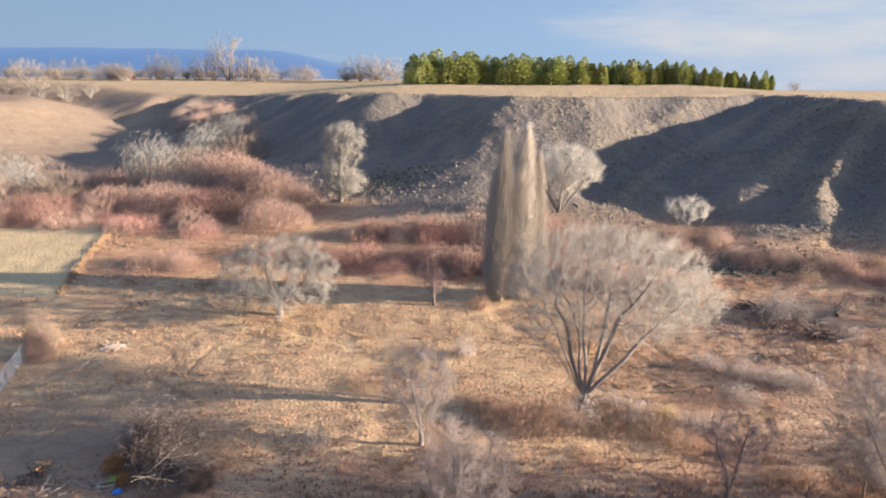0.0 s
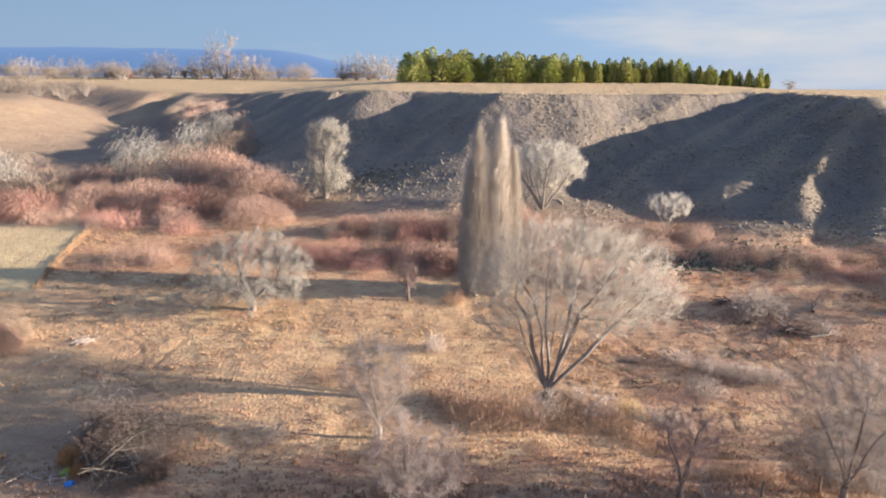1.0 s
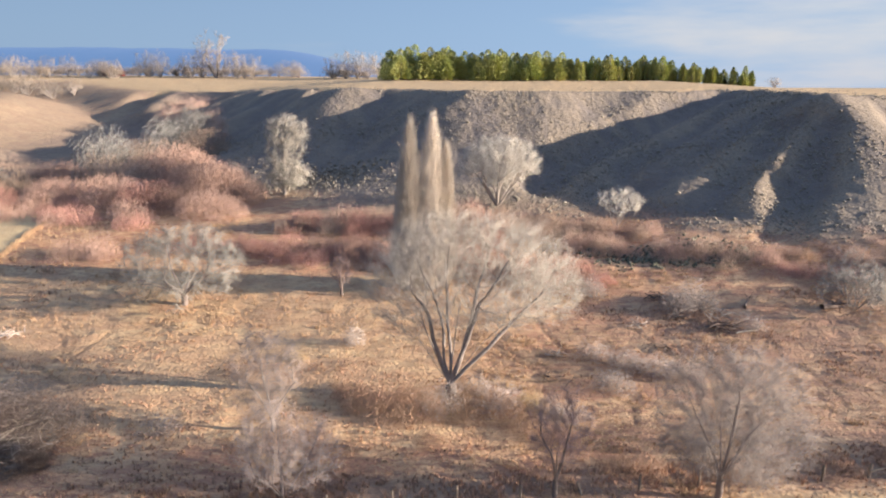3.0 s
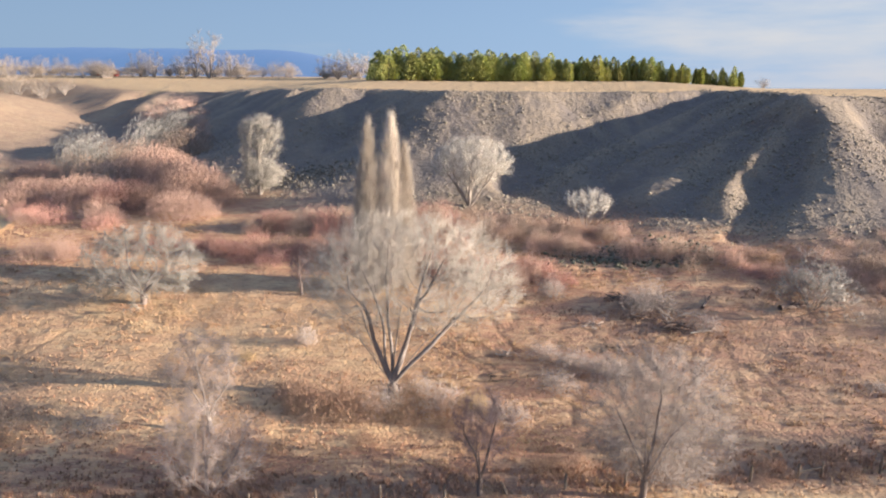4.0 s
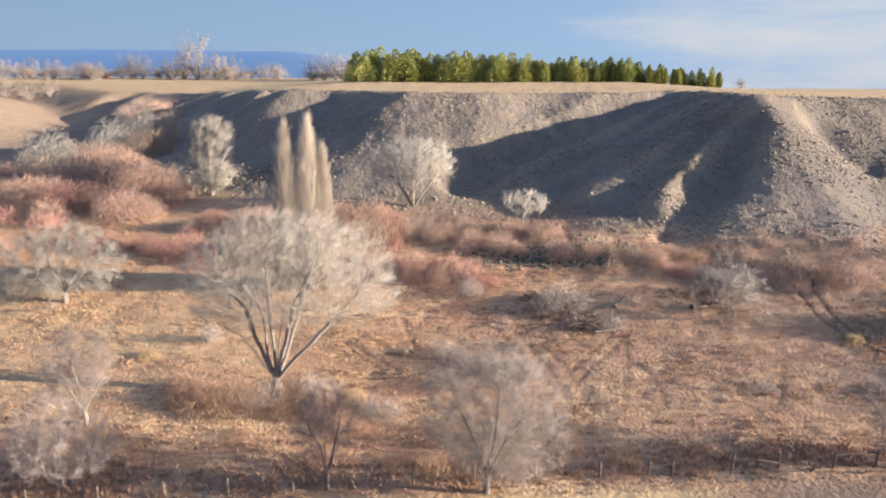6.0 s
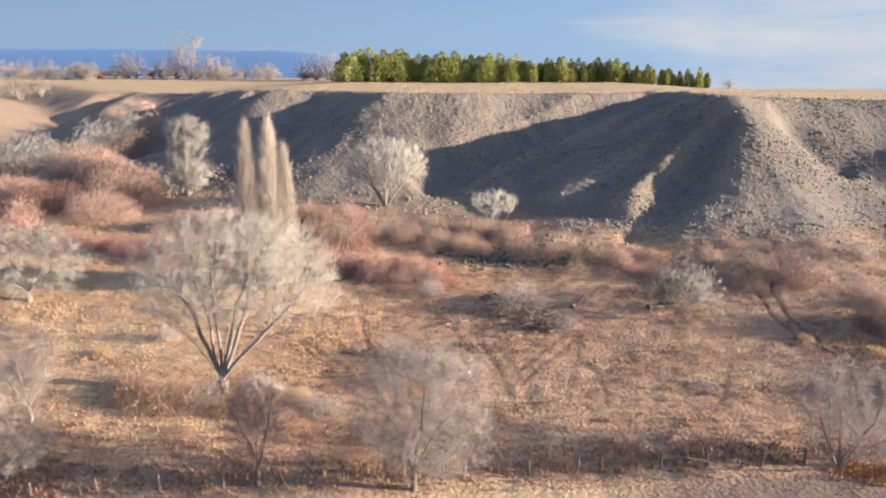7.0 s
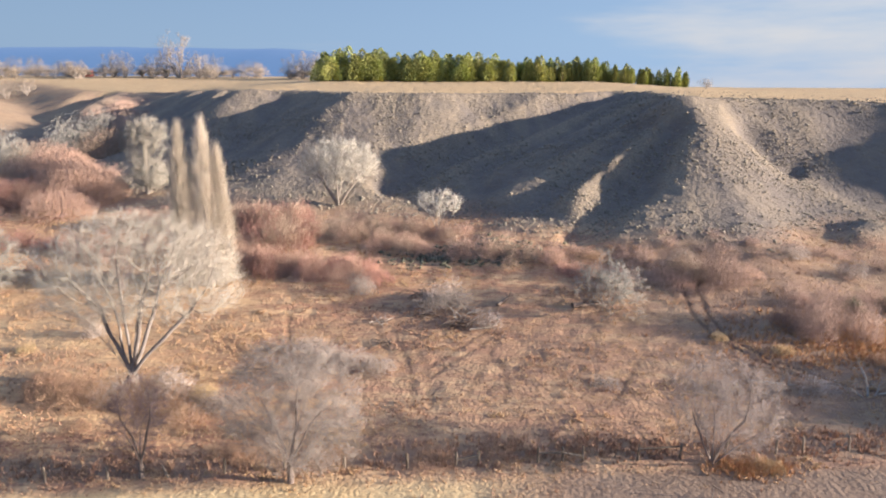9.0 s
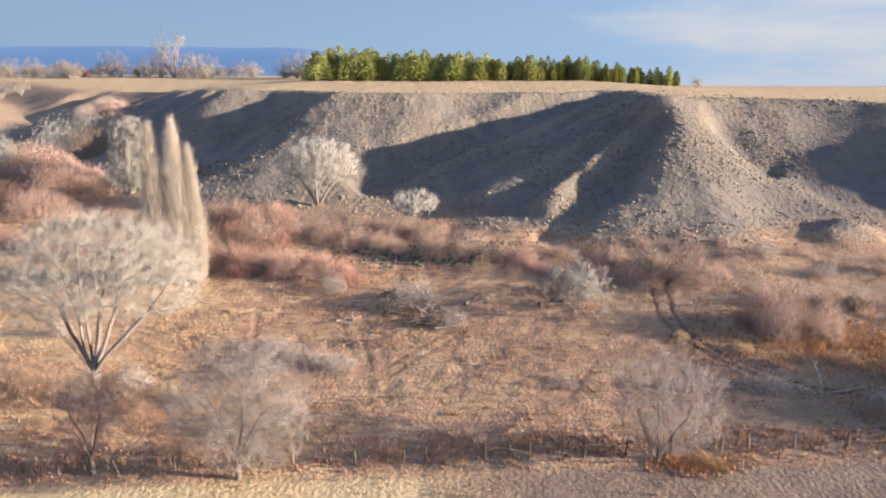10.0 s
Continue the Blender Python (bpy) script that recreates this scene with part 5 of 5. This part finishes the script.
def log_thing(x, y, turn, length, r, mat, label, seed):
    rng = random.Random(seed)
    top = tagged(new("fallen_log"), label, "log")
    top.matrix_basis = pose(x, y, at(x, y) + r * 0.7, 0, 0, turn)
    rows = []
    limb(rng, rows, Vector((-length / 2, 0, 0)), Vector((1, 0, 0.03)), length, r, r * 0.6, 6, 0.04, 0)
    part("log", stick_mesh("log", rows, mat, 9), top)
    for i in range(5):
        rows = []
        limb(rng, rows, Vector((rng.uniform(-0.3, 0.5) * length, 0, 0.05)), away(rng, Vector((0.5, 0, 0.85)), 40), rng.uniform(0.6, 1.6), r * 0.35, r * 0.1, 3, 0.15, 0.05)
        part("branch", stick_mesh("branch", rows, mat, 5), top)
    return top


wood_heap("stick_pile", -38.5, 73.2, 3, 26, 2.4, 0.05, surface("split_wood", (0.58, 0.48, 0.40), (0.50, 0.42, 0.36), None, 1, 10), "loose pile of pale split sticks", 1.4, 0.4, "wood pile", "stick")
wood_heap("stick_pile", -39.5, 68.2, 4, 12, 2.2, 0.05, DEAD_WOOD, "scattered reddish broken sticks", 1.6, 0.3, "wood pile", "stick")
wood_heap("brush_heap", 46.6, 75.8, 5, 36, 2.6, 0.08, DARK_WOOD, "dark heap of rotten branches in dry grass", 1.6, 0.9)
wood_heap("brush_heap", 42.5, 78.6, 6, 18, 2.0, 0.07, DARK_WOOD, "small dark heap of broken branches", 1.2, 0.6)
wood_heap("brush_heap", 47.5, 79.0, 8, 22, 2.8, 0.07, DEAD_WOOD, "tangle of bleached broken branches", 2.0, 0.8)
wood_heap("brush_heap", 41.2, 84.5, 9, 20, 2.4, 0.08, DARK_WOOD, "dark brush heap with bleached ends", 1.6, 0.7)
wood_heap("brush_heap", 37.5, 70.5, 14, 14, 2.0, 0.06, DARK_WOOD, "low dark heap of twigs below the tree", 1.4, 0.4)
log_thing(52.6, 82.4, 60, 3.4, 0.22, DARK_WOOD, "dark fallen log in dry grass", 1)
log_thing(63.0, 81.4, 20, 2.8, 0.42, DARK_WOOD, "thick dark fallen trunk beside a silvery bush", 2)
wood_heap("brush_heap", 36.6, 76.8, 26, 16, 2.2, 0.05, DEAD_WOOD, "low grey heap of bleached sticks", 1.6, 0.4)
log_thing(44.0, 84.6, 25, 3.0, 0.12, DEAD_WOOD, "bleached fallen branch in dry grass", 4)
log_thing(49.5, 75.0, 20, 3.2, 0.12, DEAD_WOOD, "bleached fallen branch beside a brush heap", 5)
log_thing(79.5, 61.8, -8, 5.0, 0.13, DEAD_WOOD, "long bleached fallen trunk", 6)
log_thing(91.5, 60.0, 15, 5.2, 0.11, DEAD_WOOD, "long bleached fallen branch in shade", 7)
put(tree_thing("dead_tree", 71, [(8, 20, 3.6, 0.16), (48, 175, 3.0, 0.10), (62, 5, 3.4, 0.10)], [
    dict(n=6, wobble=0.14, lift=0.02, taper=0.4), dict(n=4, count=5, ratio=0.45, angle=(30, 70), thin=0.5, wobble=0.15, lift=0.02), dict(n=2, count=4, ratio=0.5, angle=(30, 60), thin=0.5, least=0.02),
    dict(count=3, ratio=0.6, angle=(20, 50), least=0.015)], surface("bleached_wood", (0.44, 0.40, 0.36), (0.36, 0.33, 0.295), (0.28, 0.25, 0.22), 1, 10, bump=0.4), TWIG_SILVER, "small bleached dead tree with bent limbs"), 87.7, 58.9, 0, 0.85, 1.0)

# unseen shrubs past the right edge, added to throw shadow on the dead tree's ground
for x, y, w, hh in ((100.5, 60.5, 1.3, 1.8), (103.5, 57.0, 1.3, 1.7), (106.0, 63.0, 1.3, 1.9), (101.0, 53.5, 1.2, 1.6), (107.0, 53.0, 1.5, 2.2), (110.0, 57.0, 1.6, 2.4)):
    shrub("m", x, y, w * 0.75, hh * 0.8, x * 9)

put(tree_thing("silver_bush", 86, fan(33, 12, 76, 4.4, 0.06, 10), [ROUND[0], dict(ROUND[1], count=8), dict(ROUND[2], count=6), dict(ROUND[3], count=7, least=0.016)], BARK_PALE, TWIG_SILVER, "silvery bare bush sprawling beside a fallen trunk", "shrub"), 66.3, 81.6, 0, 1.15, 1.25)

# heap of cut brush in the yard, with litter beside it
heap = bush_thing("brush_heap", 81, surface("brush_twigs", (0.25, 0.205, 0.175), (0.16, 0.128, 0.11), (0.08, 0.062, 0.055), 0.5, 3), "big tangled heap of cut grey brush", 3000, 4.0, 3.6, 0.016, "brushwood", 0.55, 1.1, rag=0.6, lobed=10)
put(heap, -21.6, 46.8, 0, 0.8, 0.75)
again(heap, -24.4, 52.4, 120, 1.1, 1.2)
again(heap, -20.6, 50.6, 220, 0.95, 1.0)
tangle = bush_thing("brush_heap", 87, DARK_WOOD, "dark rotten tangle inside the brush heap", 3600, 3.4, 3.0, 0.024, "brushwood", 0.4, 1.2, rag=0.5, lobed=9)
put(tangle, -23.6, 48.8, 0, 0.9, 1.0)
again(tangle, -24.8, 51.2, 90, 0.9, 1.05)
again(tangle, -19.6, 46.4, 200, 0.4, 0.75)
wood_heap("brush_heap", -21.4, 46.6, 25, 54, 3.4, 0.026, DEAD_WOOD, "long pale cut branches leaning on the brush heap", 3.4, 2.4)
wood_heap("brush_heap", -23.0, 49.6, 21, 46, 3.0, 0.026, DEAD_WOOD, "bleached branches thrown on the brush heap", 2.6, 2.4)
wood_heap("brush_heap", -24.0, 48.4, 22, 46, 2.2, 0.12, DARK_WOOD, "dark rotten branches under the brush heap", 2.0, 1.4)
wood_heap("brush_heap", -33.5, 47.6, 23, 18, 1.8, 0.08, DARK_WOOD, "dark broken timber on bare ground", 1.6, 0.4)
wood_heap("brush_heap", -30.5, 46.0, 24, 14, 1.6, 0.06, DEAD_WOOD, "scattered pale timber offcuts on bare ground", 2.4, 0.25)


def bag(name, x, y, size, colour, label, seed, category="rubbish bag", flat=0.6):
    bm = bmesh.new()
    bmesh.ops.create_icosphere(bm, subdivisions=3, radius=size)
    for v in bm.verts:
        k = 0.8 + 0.5 * noise.noise(v.co * (2.2 / size) + Vector((seed, 0, 0)))
        v.co = Vector((v.co.x * k, v.co.y * k, max(v.co.z * k * flat, -0.2 * size) + 0.2 * size))
    me = bpy.data.meshes.new(name)
    bm.to_mesh(me)
    bm.free()
    me.polygons.foreach_set("use_smooth", np.ones(len(me.polygons), bool))
    me.materials.append(surface(name + "_plastic", colour, tuple(c * 0.75 for c in colour), tuple(min(1, c * 1.2) for c in colour), 3, 14, 0.4, 0.5, 0.05))
    return put(tagged(new(name, me), label, category), x, y, seed * 40, sink=0.02)


bag("blue_sack", -25.7, 45.7, 0.42, (0.06, 0.25, 0.70), "crumpled bright blue plastic sack on bare ground", 1)
bag("green_sack", -26.7, 47.2, 0.5, (0.28, 0.36, 0.05), "yellow-green plastic sack beside the brush heap", 2)
bag("grey_sheet", -28.6, 54.6, 0.6, (0.30, 0.33, 0.36), "crumpled grey plastic sheet on shaded ground", 3, "plastic sheet", 0.25)
bag("white_sack", -30.8, 44.6, 0.35, (0.62, 0.60, 0.58), "pale crumpled sack on bare ground", 4)


def wire_crate(x, y):
    steel = surface("crate_wire", (0.45, 0.44, 0.42), (0.36, 0.35, 0.34), None, 3, 12, 0.5)
    top = tagged(new("wire_crate"), "pale open wire crate beside the blue sack", "crate")
    top.matrix_basis = pose(x, y, at(x, y), 0, 0, 10)
    w, d, h = 0.55, 0.35, 0.45
    for sx in (-1, 1):
        for sy in (-1, 1):
            part("upright", stick_mesh("upright", [(sx * w, sy * d, 0, sx * w, sy * d, h, 0.025, 0.025)], steel, 6), top)
    for z in (0.04, h):
        for s in (-1, 1):
            part("rail", stick_mesh("rail", [(-w, s * d, z, w, s * d, z, 0.022, 0.022)], steel, 6), top)
            part("rail", stick_mesh("rail", [(s * w, -d, z, s * w, d, z, 0.022, 0.022)], steel, 6), top)
    return top


wire_crate(-26.8, 46.2)

# rusty leafy shrub in the heap and a splintered stump
rust = bush_thing("dead_shrub", 82, surface("rust_leaves", (0.50, 0.24, 0.09), (0.40, 0.18, 0.07), (0.56, 0.31, 0.13), 0.6, 6), "rust-brown dead shrub against the brush heap", 900, 1.5, 1.1, 0.02, up=0.5, wild=0.6)
put(rust, -27.2, 48.8, 0, 1.2)
again(rust, -25.6, 47.0, 80, 0.8)
wood_heap("splintered_stump", -33.0, 48.6, 31, 7, 1.4, 0.09, surface("fresh_wood", (0.50, 0.28, 0.12), (0.42, 0.24, 0.11), None, 2, 12), "splintered orange stump on bare ground", 0.3, 0.7, "stump", "splinter")

# scrub in the field
blond = bush_thing("dry_bush", 83, surface("blond_stems", (0.54, 0.40, 0.22), (0.46, 0.32, 0.17), (0.36, 0.23, 0.12), 0.3, 5, vary=0.2), "pale blond dry bush in the field", 1100, 2.0, 1.5, 0.016, up=0.85, wild=0.25, rag=0.4, lobed=8)
brown = bush_thing("dry_bush", 84, WEED_RUST, "pale brown dry bush in the field", 900, 2.0, 1.9, 0.015, up=0.75, wild=0.5, rag=0.45, lobed=8)
ash = bush_thing("dry_bush", 85, TWIG_MAUVE, "greyish leafless bush in the field", 900, 2.2, 1.9, 0.015, up=0.5, wild=0.8, rag=0.5, lobed=9)
FIELD = dict(b=blond, r=brown, a=ash)
first = set()


def field_bushes(rows):
    for kind, x, y, w, h in rows:
        ob = FIELD[kind]
        if kind in first:
            again(ob, x, y, x * 11, w, h)
        else:
            first.add(kind)
            put(ob, x, y, x * 11, w, h)


# below the cottonwood, then round the ditches, then along the fence and beyond the ruts
field_bushes((("r", 8.5, 56.9, 1.6, 1.7), ("r", 10.6, 55.2, 1.5, 1.7), ("r", 6.2, 55.8, 1.5, 1.5), ("a", 12.4, 56.6, 1.4, 1.2), ("r", 15.4, 56.0, 1.5, 1.5), ("a", 17.8, 57.0, 1.5, 1.2), ("r", 19.4, 55.0, 1.3, 1.3), ("r", 4.2, 57.6, 1.3, 1.1), ("b", 21.2, 57.2, 1.0, 1.0), ("a", 22.4, 55.2, 1.2, 0.9), ("a", 24.6, 54.6, 1.2, 0.8), ("r", 11.8, 50.6, 0.8, 0.5), ("a", 16.0, 59.8, 1.0, 0.8), ("r", 21.6, 52.6, 1.1, 1.0), ("a", 29.6, 68.0, 1.2, 1.0), ("a", 32.4, 65.6, 1.3, 1.1), ("a", 35.4, 64.6, 1.4, 1.0), ("a", 38.0, 63.4, 1.2, 0.9)))
field_bushes((("a", 44.4, 82.4, 1.6, 1.8), ("a", 42.8, 80.6, 1.4, 1.5), ("a", 46.4, 81.4, 1.3, 1.4), ("a", 50.2, 76.0, 1.2, 0.9), ("a", 33.0, 86.0, 1.2, 1.6), ("a", 30.0, 60.8, 1.3, 1.0), ("r", 26.8, 47.2, 1.0, 0.8), ("r", 29.0, 46.9, 1.0, 0.8), ("r", 35.8, 46.4, 1.0, 0.8), ("r", 44.6, 46.4, 1.1, 0.7), ("r", 50.6, 47.8, 1.2, 0.8), ("r", 71.2, 47.0, 0.9, 0.6), ("b", 72.6, 46.6, 0.9, 0.5), ("r", 5.2, 84.8, 0.9, 1.2), ("a", 2.6, 71.0, 0.8, 1.5), ("b", -3.0, 66.6, 0.8, 0.6)))
field_bushes((("r", -8.0, 63.4, 1.2, 0.6), ("r", 3.6, 59.6, 1.2, 0.8), ("a", -12.0, 52.0, 1.1, 0.7), ("a", 62.0, 60.6, 1.0, 0.4), ("r", 94.0, 66.6, 1.2, 1.0), ("r", 98.0, 62.6, 1.3, 1.4), ("a", 92.8, 56.4, 1.2, 1.0), ("a", 95.4, 54.6, 1.2, 1.1), ("r", 90.4, 55.0, 0.9, 1.0), ("b", 78.0, 72.6, 0.8, 0.6), ("a", 74.0, 60.4, 1.0, 0.5), ("a", 83.4, 60.2, 1.2, 0.7), ("b", 84.0, 69.0, 0.9, 0.6), ("r", 66.8, 96.0, 1.2, 0.9), ("a", 97.6, 96.0, 1.3, 1.4), ("a", 104.0, 92.0, 1.3, 1.3)))

dusk = bush_thing("dark_bush", 88, SAGE_DARK, "dense dark evergreen bush at the field's end", 1500, 2.4, 1.9, 0.03, up=0.6, wild=0.5, rag=0.3)
put(dusk, 98.7, 81.1, 0, 0.9, 0.9)
again(dusk, 104.0, 82.4, 90, 1.0, 0.8)
wood_heap("brush_heap", 25.4, 68.6, 27, 10, 1.6, 0.06, DEAD_WOOD, "few bleached sticks beside a washed-out ditch", 1.0, 0.3)
wood_heap("brush_heap", 24.0, 63.2, 28, 16, 1.6, 0.05, DARK_WOOD, "dark twigs in a washed-out hollow", 1.8, 0.3)

# pale grass along the lawn's edge
nr = np.random.default_rng(23)
u = nr.random(700)
xs, ys = -53 - 31 * 0.2 * u + nr.normal(0.35, 0.3, 700), 88 + 31 * u
blades("lawn_edge_grass", xs, ys, nr.uniform(0.3, 0.7, 700), np.full(700, 0.04), 6, GRASS, "tall pale grass along the lawn's edge", "grass", 24, 0.4)


# ---- small tilted sign on two legs at the ploughed edge ----
def field_sign(x, y):
    top = tagged(new("field_sign"), "small dark tilted board on two pale legs", "sign")
    top.matrix_basis = pose(x, y, at(x, y), 0, 0, 0)
    for s in (-0.22, 0.22):
        part("leg", stick_mesh("leg", [(s, 0, -0.2, s, 0, 0.95, 0.025, 0.025)], DEAD_WOOD, 6), top, "pale leg")
    board = part("board", box_mesh("board", 1.1, 0.05, 0.16, DARK_WOOD), top)
    board.matrix_basis = pose(0, -0.04, 0.85, 0, 35, 0)
    return top


field_sign(66.6, 42.4)


# ---- red barn among the trees on the mesa ----
def barn(x, y):
    red = surface("red_boards", (0.26, 0.05, 0.04), (0.21, 0.045, 0.035), (0.16, 0.035, 0.03), 0.6, 6, bump=0.3)
    roof = surface("barn_roof", (0.24, 0.12, 0.10), (0.20, 0.10, 0.085), None, 0.5, 5)
    top = tagged(new("barn"), "low red barn among bare trees on the mesa", "barn")
    top.matrix_basis = pose(x, y, at(x, y), 0, 0, 8)
    part("wall", box_mesh("wall", 13, 6, 2.6, red, 0.03), top)
    for s in (-1, 1):
        slab = part("roof", box_mesh("roof", 13.8, 3.7, 0.15, roof, 0.02), top)
        slab.matrix_basis = pose(0, s * 1.65, 3.05, -s * 22, 0, 0)
    for gx in (-6.4, 6.4):
        gable = bpy.data.meshes.new("gable")
        gable.from_pydata([(gx - 0.08, -3, 2.55), (gx - 0.08, 3, 2.55), (gx - 0.08, 0, 3.75), (gx + 0.08, -3, 2.55), (gx + 0.08, 3, 2.55), (gx + 0.08, 0, 3.75)], [], [(0, 2, 1), (3, 4, 5), (0, 1, 4, 3), (1, 2, 5, 4), (2, 0, 3, 5)])
        gable.materials.append(red)
        part("gable", gable, top)
    door = part("door", box_mesh("door", 2.4, 0.1, 2.2, DARK_WOOD), top)
    door.matrix_basis = pose(-2, -3.04, 0)
    return top


barn(-186, 412)
